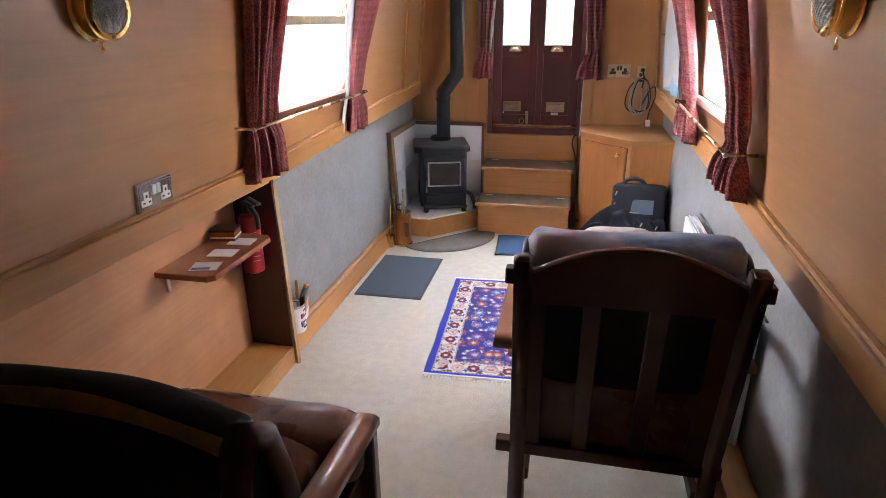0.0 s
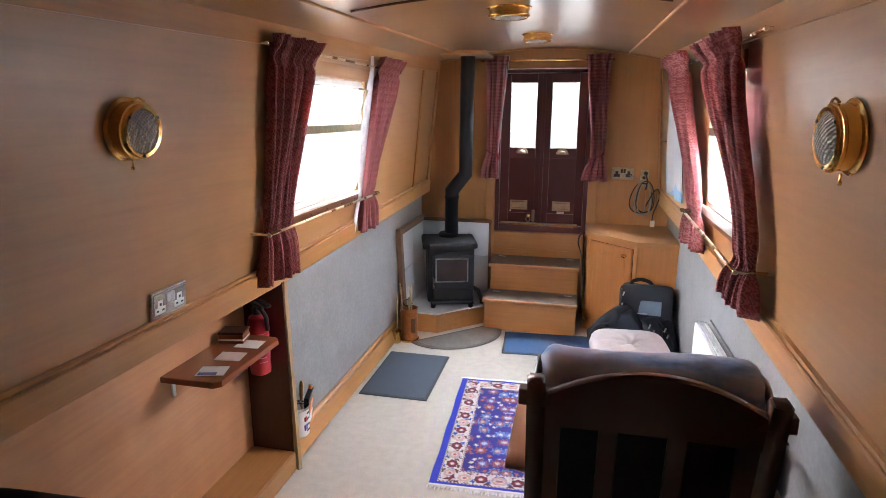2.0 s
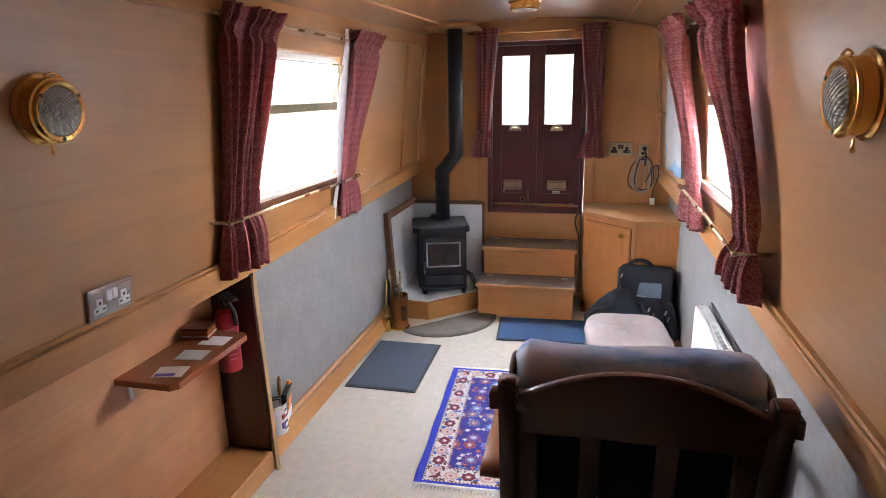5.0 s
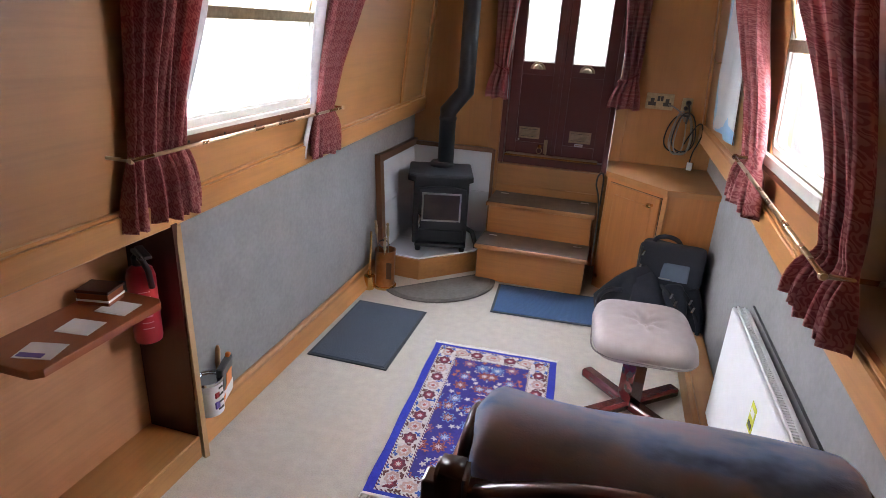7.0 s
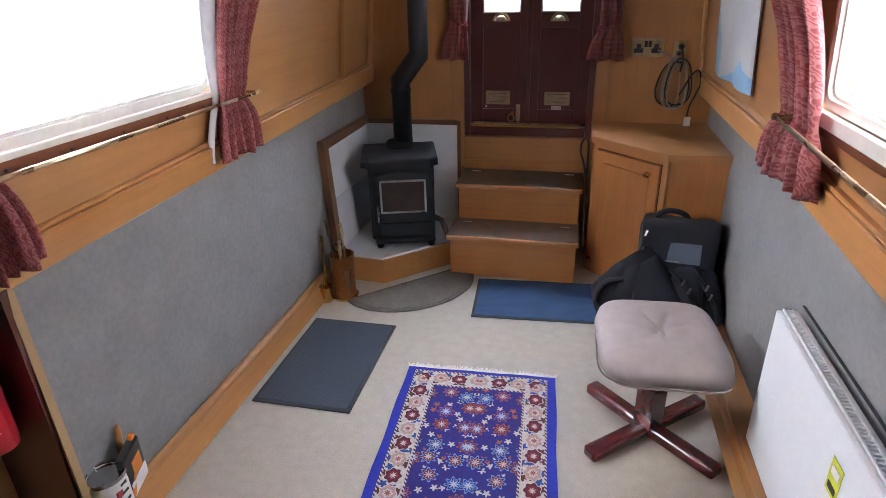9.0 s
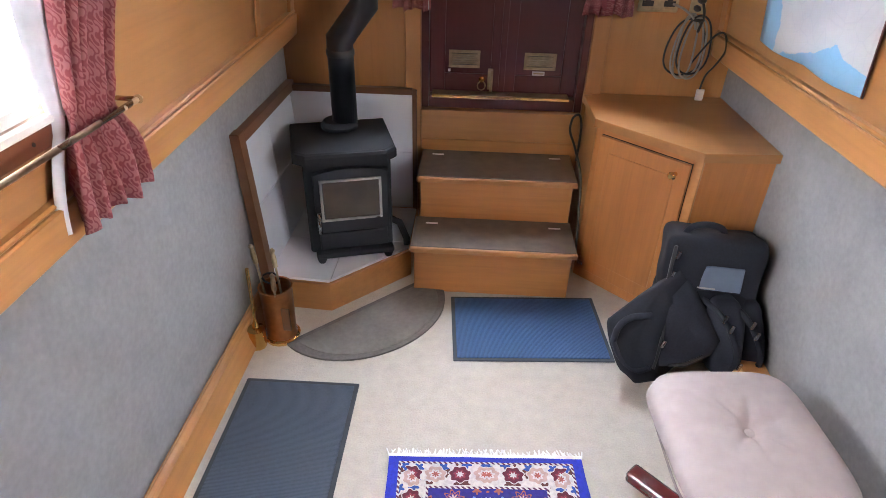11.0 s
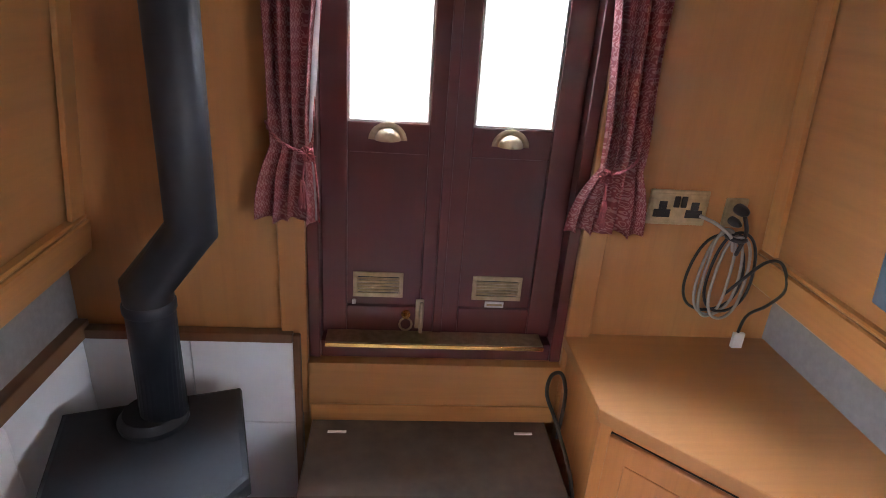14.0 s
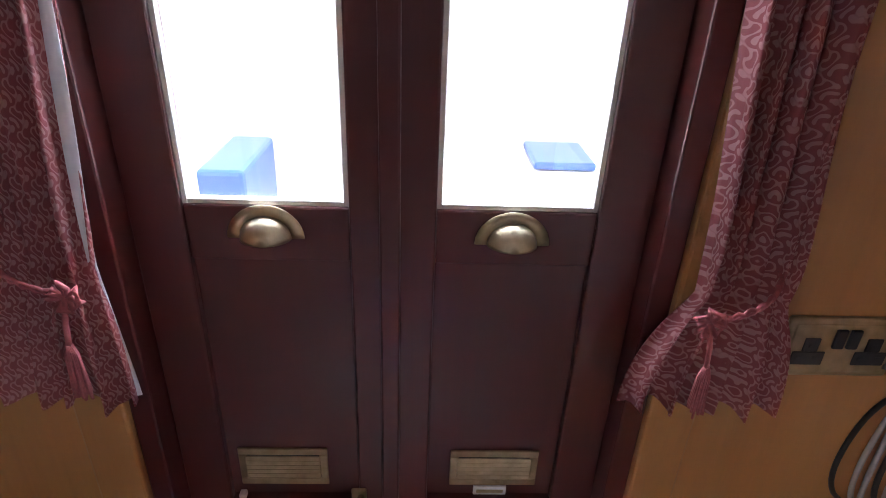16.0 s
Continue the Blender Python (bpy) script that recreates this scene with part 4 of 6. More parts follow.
# sockets and cables on the bulkhead
def twin_socket(name, m, plate_mat, rocker, hole, label):
    sk = thing(name, m.translation, label, "socket", "twin sockets")
    slab("plate", (-0.074, -0.044, 0), (0.074, 0.044, 0.009), plate_mat, sk, 0.004, 2, m)
    slab("inset", (-0.066, -0.036, 0.007), (0.066, 0.036, 0.0105), plate_mat, sk, 0.002, 2, m)
    for x in (-0.04, 0.04):
        slab("outlet", (x - 0.021, -0.024, 0.01), (x + 0.021, -0.004, 0.0115), hole, sk, 0.001, 1, m)
        slab("outlet", (x - 0.01, -0.0039, 0.01), (x + 0.01, 0.016, 0.0115), hole, sk, 0.001, 1, m)
        slab("slot", (x - 0.0035, 0.0, 0.0105), (x + 0.0035, 0.008, 0.0122), black_plastic, sk, 0, 1, m)
        for k in (-0.011, 0.011):
            slab("slot", (x + k - 0.004, -0.016, 0.0105), (x + k + 0.004, -0.011, 0.0122), black_plastic, sk, 0, 1, m)
    for x in (-0.009, 0.009):
        slab("switch", (x - 0.006, 0.002, 0.01), (x + 0.008, 0.03, 0.015), rocker, sk, 0.002, 2, m)
    return sk


BM = Matrix(((1, 0, 0, 0), (0, 0, -1, 0), (0, 1, 0, 0), (0, 0, 0, 1)))
twin_socket("wall_socket", Matrix.Translation((0.554, Y1, 1.045)) @ BM, old_brass, black_plastic, black_plastic, "aged brass twin socket on the fore bulkhead")
twin_socket("wall_socket", side_frame(-1, 1.447, 0.93), chrome, white_plastic, white_plastic, "chrome twin socket with white inserts on the cabin side")

ae = thing("aerial_outlet", (0.70, Y1, 1.03), "small aerial outlet with plugs", "outlet")
slab("plate", (0.672, Y1 - 0.01, 1.0), (0.728, Y1, 1.075), old_brass, ae, 0.004)
turned("plug", [(0.014, 0), (0.014, 0.02), (0.01, 0.034), (0.004, 0.04)], black_plastic, ae, pose(0.705, Y1 - 0.01, 1.05, 90), 12)
turned("plug", [(0.011, 0), (0.011, 0.02), (0.007, 0.034), (0.004, 0.04)], black_plastic, ae, pose(0.695, Y1 - 0.01, 1.02, 90), 12)

coil = thing("coiled_cable", (0.7, Y1 - 0.03, 0.86), "coiled white and black cables hanging from the socket", "cable")
rng = random.Random(4)
for i, (rx, rz, mt) in enumerate(((0.095, 0.105, black_plastic), (0.07, 0.115, cable_white), (0.045, 0.12, cable_white), (0.075, 0.108, black_plastic), (0.055, 0.112, cable_white))):
    cx, cz, yy = 0.70 + rng.uniform(-0.02, 0.015), 0.885 + rng.uniform(-0.01, 0.01), Y1 - 0.012 - 0.009 * i
    piped("loop", [(cx + rx * math.sin(a * 0.2618) * (0.8 + 0.2 * math.cos(a * 0.2618)) + 0.003 * math.sin(0.8 * a), yy + 0.006 * math.sin(a * 0.52), cz - rz * math.cos(a * 0.2618)) for a in [q * 0.5 for q in range(48)]], 0.0038 if mt is cable_white else 0.0038, mt, coil, 7, True)
piped("lead", eased([(0.60, Y1 - 0.03, 1.035), (0.64, Y1 - 0.05, 1.02), (0.68, Y1 - 0.05, 0.99), (0.70, Y1 - 0.04, 0.95)]), 0.0045, cable_white, coil, 7)
piped("lead", eased([(0.705, Y1 - 0.04, 1.045), (0.715, Y1 - 0.05, 1.0), (0.71, Y1 - 0.04, 0.94)]), 0.005, black_plastic, coil, 7)
piped("tie", [(0.70 + 0.02 * math.cos(a * 0.785), Y1 - 0.035 + 0.03 * math.sin(a * 0.785), 0.985) for a in range(8)], 0.006, black_plastic, coil, 6, True)
stray = thing("loose_wires", (0.8, 4.3, 0.75), "loose dark wires in the cupboard corner", "cable")
piped("wire", eased([(0.72, 4.34, 0.82), (0.74, 4.31, 0.88), (0.765, 4.28, 0.94), (0.785, 4.25, 0.95), (0.79, 4.22, 0.9), (0.78, 4.25, 0.84), (0.77, 4.30, 0.78), (0.765, 4.31, 0.69)]), 0.004, black_plastic, stray, 6)
slab("tag", (0.755, 4.3, 0.686), (0.785, 4.312, 0.73), white_plastic, stray, 0.003)
ld = thing("hanging_lead", (0.315, 4.2, 0.5), "black lead hooked beside the steps", "cable")
piped("wire", eased([(0.318, 4.25, 0.43), (0.318, 4.24, 0.55), (0.315, 4.25, 0.6), (0.305, 4.27, 0.62), (0.285, 4.28, 0.6), (0.28, 4.27, 0.55), (0.3, 4.22, 0.5), (0.317, 4.1, 0.426), (0.319, 4.04, 0.3), (0.319, 3.98, 0.15)]), 0.005, black_plastic, ld, 7)


# lamps
def bulkhead_lamp(name, m, label, r=0.071):
    m = m @ Matrix.Diagonal((1, 1, 0.75, 1))
    lp = thing(name, m.translation, label, "lamp", "brass cabin lamps")
    k = r / 0.068
    turned("base", [(r * 1.07, 0.0), (r * 1.07, 0.004), (r * 1.0, 0.009), (r * 0.93, 0.011), (r * 0.93, 0.04), (r * 0.97, 0.044), (r * 0.97, 0.052), (r * 0.84, 0.056)], brass, lp, m, 36)
    turned("bezel", [(r * 0.9, 0.05), (r * 0.9, 0.06), (r * 0.86, 0.065), (r * 0.76, 0.063), (r * 0.72, 0.056)], brass, lp, m, 36)
    turned("reflector", [(r * 0.76, 0.046), (r * 0.76, 0.05)], dull_steel, lp, m, 24)
    g = turned("lens", [(r * 0.73, 0.052), (r * 0.7, 0.064), (r * 0.5, 0.074), (r * 0.25, 0.079), (0.001, 0.08)], lens_glass, lp, m, 28)
    g.visible_shadow = False
    for a in (35, 145, 270):
        turned("screw", [(0.004, 0.062), (0.004, 0.066), (0.001, 0.067)], black_plastic, lp, m @ pose(0, 0, 0, 0, 0, a) @ pose(r * 0.81, 0, 0), 8)
    piped("hinge_loop", [m @ Vector((-0.02 + 0.04 * i / 6, r * 0.97 + 0.008 * math.sin(math.pi * i / 6), 0.045)) for i in range(7)], 0.003, brass, lp, 6)
    turned("switch_knob", [(0.003, 0), (0.003, 0.014), (0.006, 0.018), (0.004, 0.024)], brass, lp, m @ pose(0, -r, 0.02, 90), 10)
    return lp


bulkhead_lamp("wall_lamp", side_frame(-1, 1.315, 1.405), "round brass bulkhead lamp with ribbed glass on the cabin side")
bulkhead_lamp("wall_lamp", side_frame(1, 1.42, 1.405), "round brass bulkhead lamp with ribbed glass on the cabin side")
for x, y in ((-0.03, 2.42), (0.0, 3.45)):
    bulkhead_lamp("ceiling_lamp", Matrix.Translation((x, y, roof_z(x, y))) @ pose(0, 0, 0, 180) @ Matrix.Diagonal((1, 1, 0.8, 1)), "round brass lamp under the ceiling", 0.08)


# curtains
def curtain(name, s, top, tie, hem, label, pleats=7, z=(1.70, 1.03, 0.83), d=0.035, plane="side", cy=0.0, cloth=None, lined=None, backed=0):
    """Cloth gathered on a rod, drawn in at the tie and flaring to the hem; each of top, tie, hem is (from, to) along the wall."""
    rows, cols = 44, pleats * 12
    inner = []
    zt, zn, zh = z
    mid0 = (tie[0] + tie[1]) / 2
    base = at_side(s, d, mid0, zh) if plane == "side" else Vector((mid0, cy, zh))
    c = thing(name, base, label, "curtain", "red curtains")
    bm = bmesh.new()
    g = []
    rg = random.Random(hash(round(top[0] * 100)) % 97)
    ph = [rg.uniform(-0.5, 0.5) for _ in range(pleats + 1)]
    for i in range(rows + 1):
        v = i / rows
        zz = zt + 0.035 - (zt + 0.035 - zh) * v
        if zz > zn:
            t = (zt - zz) / (zt - zn)
            t = max(0, t)
            f = t * t * (3 - 2 * t)
            a, b = top[0] + (tie[0] - top[0]) * f, top[1] + (tie[1] - top[1]) * f
            amp = (0.024 - 0.006 * f) * (1 if plane == "side" else 0.95)
        else:
            t = (zn - zz) / max(1e-6, zn - zh)
            f = math.sin(t * math.pi / 2) ** 0.8 if t > 0 else 0
            a, b = tie[0] + (hem[0] - tie[0]) * f, tie[1] + (hem[1] - tie[1]) * f
            amp = (0.018 + 0.01 * f) if plane == "side" else 0.015
        pinch = 1 - 0.45 * math.exp(-((zz - zn) / 0.03) ** 2)
        head = 1 - 0.6 * math.exp(-((zz - zt + 0.035) / 0.02) ** 2)
        flare = max(0, (zz - zt + 0.03) / 0.065)
        a, b = a - 0.014 * flare, b + 0.014 * flare
        if backed:
            e, o = (a, -1) if backed < 0 else (b, 1)
            t2 = min(1, max(0, (zt - zz) / (zt - zn)))
            wide = 0.012 + 0.05 * math.sin(math.pi * t2) ** 0.7 if zz > zn else 0.016
            inner.append([bm.verts.new(at_side(s, d - 0.01 - 0.012 * k, e + o * (wide * k - 0.01), zz)) for k in (0, 0.5, 1)])
        row = []
        if lined is not None:
            e, o = ((b, 1) if lined else (a, -1))
            sway = 0.003 * math.sin(13 * v)
            inner.append([bm.verts.new((e + o * (dx + sway * (dx > 0)), cy - d + 0.008 + 0.4 * dx, zz)) for dx in (-0.006, 0.0, 0.003)])
        for j in range(cols + 1):
            u = j / cols
            ang = (u + 0.035 * math.sin(9.4 * u + 6 * ph[0]) + 0.02 * math.sin(21 * u + 5 * ph[1])) * pleats * 2 * math.pi + 0.5 * math.sin(3 * u + 4 * v) + 0.3 * math.sin(9 * v + 7 * u)
            dep = d + 0.03 * flare + amp * pinch * head * (math.sin(ang) + 0.3 * math.sin(2.3 * ang + 5 * v)) + 0.006 * math.sin(6 * v + 2 * u)
            al = a + (b - a) * (u + 0.12 / pleats * math.cos(ang) * pinch)
            zr = zz + 0.006 * math.sin(ang * 0.5) * max(0, (v - 0.9) * 10)
            row.append(bm.verts.new(at_side(s, dep, al, zr) if plane == "side" else Vector((al, cy - dep, zr))))
        g.append(row)
    for r0, r1 in zip(g, g[1:]):
        for j in range(cols):
            bm.faces.new((r0[j], r0[j + 1], r1[j + 1], r1[j]))
    for r0, r1 in zip(inner, inner[1:]):
        for j in range(2):
            bm.faces.new((r0[j], r0[j + 1], r1[j + 1], r1[j])).material_index = 1
    ob = finish(bm, "cloth", [cloth or curtain_cloth, curtain_lining], c, True)
    md = ob.modifiers.new("thick", "SOLIDIFY")
    md.thickness = 0.002
    return c


CL = "dusty red damask curtain, gathered and tucked behind a brass rod"
curtain("side_curtain", -1, (1.91, 2.25), (1.92, 2.12), (1.89, 2.18), CL, 6, z=(1.66, 1.03, 0.835), backed=1)
curtain("side_curtain", -1, (2.93, 3.32), (2.88, 3.02), (2.83, 3.10), CL, 5, z=(1.68, 1.035, 0.85), backed=-1)
curtain("side_curtain", 1, (2.07, 2.56), (1.85, 2.0), (1.83, 2.1), CL, 6, z=(1.665, 1.015, 0.875), d=0.055, backed=1)
curtain("side_curtain", 1, (3.0, 3.52), (2.67, 2.86), (2.63, 2.98), CL, 5, z=(1.69, 1.04, 0.885), d=0.055)


def rod(s, y0, y1, z, d, r, label, rise=0.0):
    rd = thing("curtain_rod", at_side(s, d, y0, z), label, "rod", "curtain rods")
    piped("rod", [at_side(s, d, y0, z), at_side(s, d, y1, z + rise)], r, rod_brass, rd, 10)
    for y in (y0 + 0.004, y1 - 0.004):
        z = z + (rise if y > y0 + 0.01 else 0)
        piped("bracket", [at_side(s, 0, y, z), at_side(s, d, y, z)], r * 0.9, rod_brass, rd, 8)
        turned("finial", [(r * 1.2, -0.006), (r * 1.7, 0.0), (r * 1.2, 0.006)], rod_brass, rd, Matrix.Translation(at_side(s, d, y, z)) @ pose(0, 0, 0, 90), 10)


rod(-1, 1.88, 3.05, 1.035, 0.072, 0.0055, "slim brass rod holding the curtains back")
rod(1, 1.85, 2.80, 1.009, 0.098, 0.0055, "slim brass rod holding the curtains back", 0.032)
rod(-1, 1.9, 3.36, 1.665, 0.03, 0.005, "slim brass curtain rod above the window")
rod(1, 1.92, 3.48, 1.675, 0.03, 0.005, "slim brass curtain rod above the window")
DL = "dusty red damask door curtain tied with a tasselled cord"
curtain("door_curtain", 0, (-0.41, -0.265), (-0.40, -0.31), (-0.445, -0.30), DL, 4, (1.80, 1.155, 0.99), 0.035, "end", 4.34, door_cloth_backlit, 1)
curtain("door_curtain", 0, (0.275, 0.42), (0.33, 0.42), (0.27, 0.445), DL, 4, (1.80, 1.138, 0.99), 0.035, "end", 4.34, door_cloth_backlit)
dr = thing("door_curtain_rod", (0, 4.3, 1.80), "slim brass rod over the bow doors", "rod", "curtain rods")
piped("rod", [(-0.45, 4.305, 1.80), (0.45, 4.305, 1.80)], 0.005, brass, dr)
for x in (-0.44, 0.44):
    piped("bracket", [(x, 4.36, 1.80), (x, 4.305, 1.80)], 0.005, brass, dr)


def tieback(x, z, sgn):
    """Cord drawn round the cloth from the post, knotted at the inner edge, with a tassel."""
    tb = thing("tieback", (x, 4.28, z), "twisted pink cord tieback with a tassel", "tieback", "cord tiebacks")
    kx, ky = x + 0.034 * sgn, 4.266
    for ph in (0, math.pi):
        pts = []
        for i in range(25):
            u, w = i / 24, i * 1.2 + ph
            pts.append((kx - 0.095 * sgn * u + 0.002 * math.cos(w), ky - 0.006 * math.sin(math.pi * u) + 0.07 * u ** 5, z + 0.05 * u ** 1.3 + 0.0025 * math.sin(w)))
        piped("cord", pts, 0.0024, cord_pink, tb, 6)
    bm = bmesh.new()
    for i in range(6):
        a = i * 1.05
        tube(bm, [(kx, ky, z), (kx + 0.014 * math.cos(a), ky - 0.008, z + 0.014 * math.sin(a)), (kx + 0.016 * math.cos(a + 0.7), ky - 0.004, z + 0.016 * math.sin(a + 0.7)), (kx, ky - 0.002, z)], 0.0028, 5)
    finish(bm, "knot", cord_pink, tb, True)
    piped("drop", [(kx, ky - 0.004, z), (kx - 0.006 * sgn, ky - 0.006, z - 0.03), (kx - 0.01 * sgn, ky - 0.004, z - 0.06)], 0.003, cord_pink, tb, 6)
    rg = random.Random(int(x * 1000) % 89)
    bm = bmesh.new()
    for i in range(22):
        a, r = i * 2.4, rg.uniform(0.003, 0.011)
        dx, dy = math.cos(a), math.sin(a)
        tx = kx - 0.01 * sgn
        tube(bm, [(tx + 0.002 * dx, ky - 0.004 + 0.002 * dy, z - 0.055), (tx + 0.006 * dx, ky - 0.004 + 0.004 * dy, z - 0.068), (tx + r * dx, ky - 0.006 + 0.6 * r * dy, z - rg.uniform(0.105, 0.125))], 0.0016, 4)
    finish(bm, "tassel", cord_pink, tb, True)


tieback(-0.35, 1.155, 1), tieback(0.36, 1.138, -1)

# map
mp = thing("wall_map", at_side(1, 0.004, 3.7, 1.4), "large paper wall map in pale blue and white", "map")
bm = bmesh.new()
g = []
for i in range(13):
    y = 3.395 + 0.605 * i / 12
    g.append([bm.verts.new(at_side(1, 0.003 + 0.02 * abs(math.sin(i * 0.5)) * (1 - j / 8) + 0.004 * math.sin(i + j), y, 0.985 + 0.71 * j / 8)) for j in range(9)])
for a, b in zip(g, g[1:]):
    for j in range(8):
        bm.faces.new((a[j], a[j + 1], b[j + 1], b[j]))
sh = finish(bm, "sheet", paper, mp, True)
md = sh.modifiers.new("thick", "SOLIDIFY")
md.thickness = 0.0006
bm = bmesh.new()
side_box(bm, 1, 3.392, 3.396, 0.985, 1.69, 0.006, 0.009)
finish(bm, "edge_line", mahogany, mp)
hk = thing("brass_hook", at_side(1, 0, 3.98, 1.28), "small brass hook on the cabin side", "hook")
piped("hook", [at_side(1, 0, 4.04, 1.28), at_side(1, 0.03, 4.04, 1.28), at_side(1, 0.035, 4.04, 1.295)], 0.004, old_brass, hk, 8)

# floor mats and rug
def mat_on_floor(name, cx, cy, hx, hy, rot, body, label):
    t = thing(name, (cx, cy, 0.001), label, "mat")
    t.rotation_euler = (0, 0, radians(rot))
    bm = bmesh.new()
    cube(bm, (-hx, -hy, 0.0), (hx, hy, 0.006), 0.003, 2)
    o = finish(bm, "border", mat_edge, None)
    o.parent = t
    bm = bmesh.new()
    cube(bm, (-hx + 0.014, -hy + 0.014, 0.004), (hx - 0.014, hy - 0.014, 0.009), 0.002, 2)
    o = finish(bm, "pile", body, None)
    o.parent = t
    return t


mat_on_floor("door_mat", -0.628, 3.048, 0.185, 0.288, 0.5, grey_mat, "charcoal ribbed door mat with a rubber edge")
mat_on_floor("door_mat", 0.123, 3.673, 0.281, 0.183, 4.0, blue_mat, "blue ribbed door mat with a grey edge at the steps")

hm = thing("hearth_mat", (-0.5, 3.745, 0.001), "half-round taupe mat before the hearth", "mat")
hm.rotation_euler = (0, 0, radians(44))
for nm, a, b, z0, z1, mt in (("border", 0.335, 0.275, 0.0, 0.008, hearth_rug_edge), ("pile", 0.295, 0.235, 0.006, 0.0105, hearth_rug)):
    bm = bmesh.new()
    prism(bm, [(a * math.cos(radians(180 + 6 * i)), b * math.sin(radians(180 + 6 * i)) - (0.02 if nm == "pile" else 0)) for i in range(31)], z0, z1, 0.002)
    o = finish(bm, nm, mt)
    o.parent = hm

RX, RY = 0.277, 0.482
rug = thing("oriental_rug", (-0.008, 2.595, 0.001), "blue oriental rug with a cream and red floral border", "rug")
rug.rotation_euler = (0, 0, radians(3.2))
bm = bmesh.new()
nx, ny = 10, 18
g = [[bm.verts.new((RX * (2 * i / nx - 1) * (1 + 0.006 * math.sin(j)), RY * (2 * j / ny - 1), 0.007 + 0.0012 * math.sin(i * 1.7 + j * 1.1))) for i in range(nx + 1)] for j in range(ny + 1)]
for a, b in zip(g, g[1:]):
    for i in range(nx):
        bm.faces.new((a[i], a[i + 1], b[i + 1], b[i]))
ext = bmesh.ops.extrude_face_region(bm, geom=list(bm.faces))
bmesh.ops.translate(bm, verts=[v for v in ext["geom"] if isinstance(v, bmesh.types.BMVert)], vec=(0, 0, -0.006))
o = finish(bm, "pile", rug_weave("oriental_rug_weave", RX, RY))
o.parent = rug
rng = random.Random(7)
bm = bmesh.new()
for e in (-1, 1):
    cube(bm, (-RX, min(e * RY, e * (RY + 0.01)), 0.001), (RX, max(e * RY, e * (RY + 0.01)), 0.008))
    for i in range(110):
        x = -RX + 2 * RX * i / 109
        dx, l = rng.uniform(-0.012, 0.012), rng.uniform(0.018, 0.034)
        tube(bm, [(x, e * (RY + 0.005), 0.006), (x + dx * 0.5, e * (RY + l * 0.6), 0.005), (x + dx, e * (RY + l), 0.002)], 0.0026, 3)
o = tagged(finish(bm, "fringe", fringe_wool), "cream wool fringe", kind="stuff")
o.parent = rug

# backpack leaning by the cupboard
bag = thing("backpack", (0.64, 3.58, 0), "black nylon backpack with a clear pocket on the floor", "bag")


def soft(name, c, r, mat, parent, rot=(0, 0, 0), power=4.0, seed=0, rough=0.012, cuts=3):
    """A stuffed form: a rounded block with uneven sides."""
    bm = bmesh.new()
    bmesh.ops.create_icosphere(bm, subdivisions=cuts + 1, radius=1)
    m = pose(*c, *rot)
    for v in bm.verts:
        p = v.co.normalized()
        k = (abs(p.x) ** power + abs(p.y) ** power + abs(p.z) ** power) ** (-1 / power)
        q = Vector((p.x * r[0], p.y * r[1], p.z * r[2])) * k
        q += p * rough * noise.noise(q * 9 + Vector((seed, seed * 2, 0)))
        v.co = m @ q
    return finish(bm, name, mat, parent, True)


soft("upper_pack", (0.70, 3.665, 0.335), (0.15, 0.09, 0.108), bag_cloth, bag, (-12, -2, -10), 10, 1, 0.014, 4)
soft("lower_pack", (0.685, 3.62, 0.14), (0.145, 0.115, 0.14), bag_cloth, bag, (-4, -4, -8), 6, 2, 0.014, 4)


def stitched(name, outline, back, mat, parent, seed):
    """A flat panel of stiff cloth with soft edges and shallow creases."""
    bm = bmesh.new()
    c = sum((Vector(p) for p in outline), Vector()) / len(outline)
    rings = []
    for k, off in ((1.0, 1.0), (1.0, 0.12), (0.93, 0.0), (0.6, -0.06), (0.25, -0.03)):
        ring = []
        for i, p in enumerate(outline):
            for f in (0.0, 0.25, 0.5, 0.75):
                q = c + (Vector(p).lerp(Vector(outline[(i + 1) % len(outline)]), f) - c) * k
                n = noise.noise(q * 14 + Vector((seed, 0, 0)))
                ring.append(bm.verts.new(q + Vector(back) * (off + 0.12 * n)))
        rings.append(ring)
    for a, b in zip(rings, rings[1:]):
        for i in range(len(a)):
            bm.faces.new((a[i], a[(i + 1) % len(a)], b[(i + 1) % len(a)], b[i]))
    bm.faces.new(rings[-1])
    bmesh.ops.recalc_face_normals(bm, faces=list(bm.faces))
    return finish(bm, name, mat, parent, True)


stitched("front_pocket", [(0.505, 3.475, 0.305), (0.59, 3.475, 0.32), (0.665, 3.455, 0.235), (0.705, 3.44, 0.175), (0.69, 3.435, 0.12), (0.61, 3.43, 0.06), (0.5, 3.44, 0.06)], (0.02, 0.1, 0.0), bag_pocket, bag, 3)
stitched("side_flap", [(0.51, 3.52, 0.345), (0.43, 3.51, 0.285), (0.345, 3.50, 0.19), (0.36, 3.47, 0.11), (0.405, 3.43, 0.03), (0.45, 3.40, 0.004), (0.53, 3.42, 0.004), (0.52, 3.46, 0.3)], (0.1, 0.1, 0.0), bag_cloth, bag, 6)
soft("side_pocket", (0.735, 3.50, 0.165), (0.055, 0.055, 0.135), bag_pocket, bag, (-16, -10, -6), 4, 5, 0.014)
soft("side_pocket", (0.815, 3.52, 0.14), (0.05, 0.06, 0.135), bag_cloth, bag, (-14, -12, -4), 4, 7, 0.014)
soft("lid_fold", (0.69, 3.59, 0.262), (0.14, 0.035, 0.02), bag_cloth, bag, (-10, 6, -10), 3, 11, 0.01)
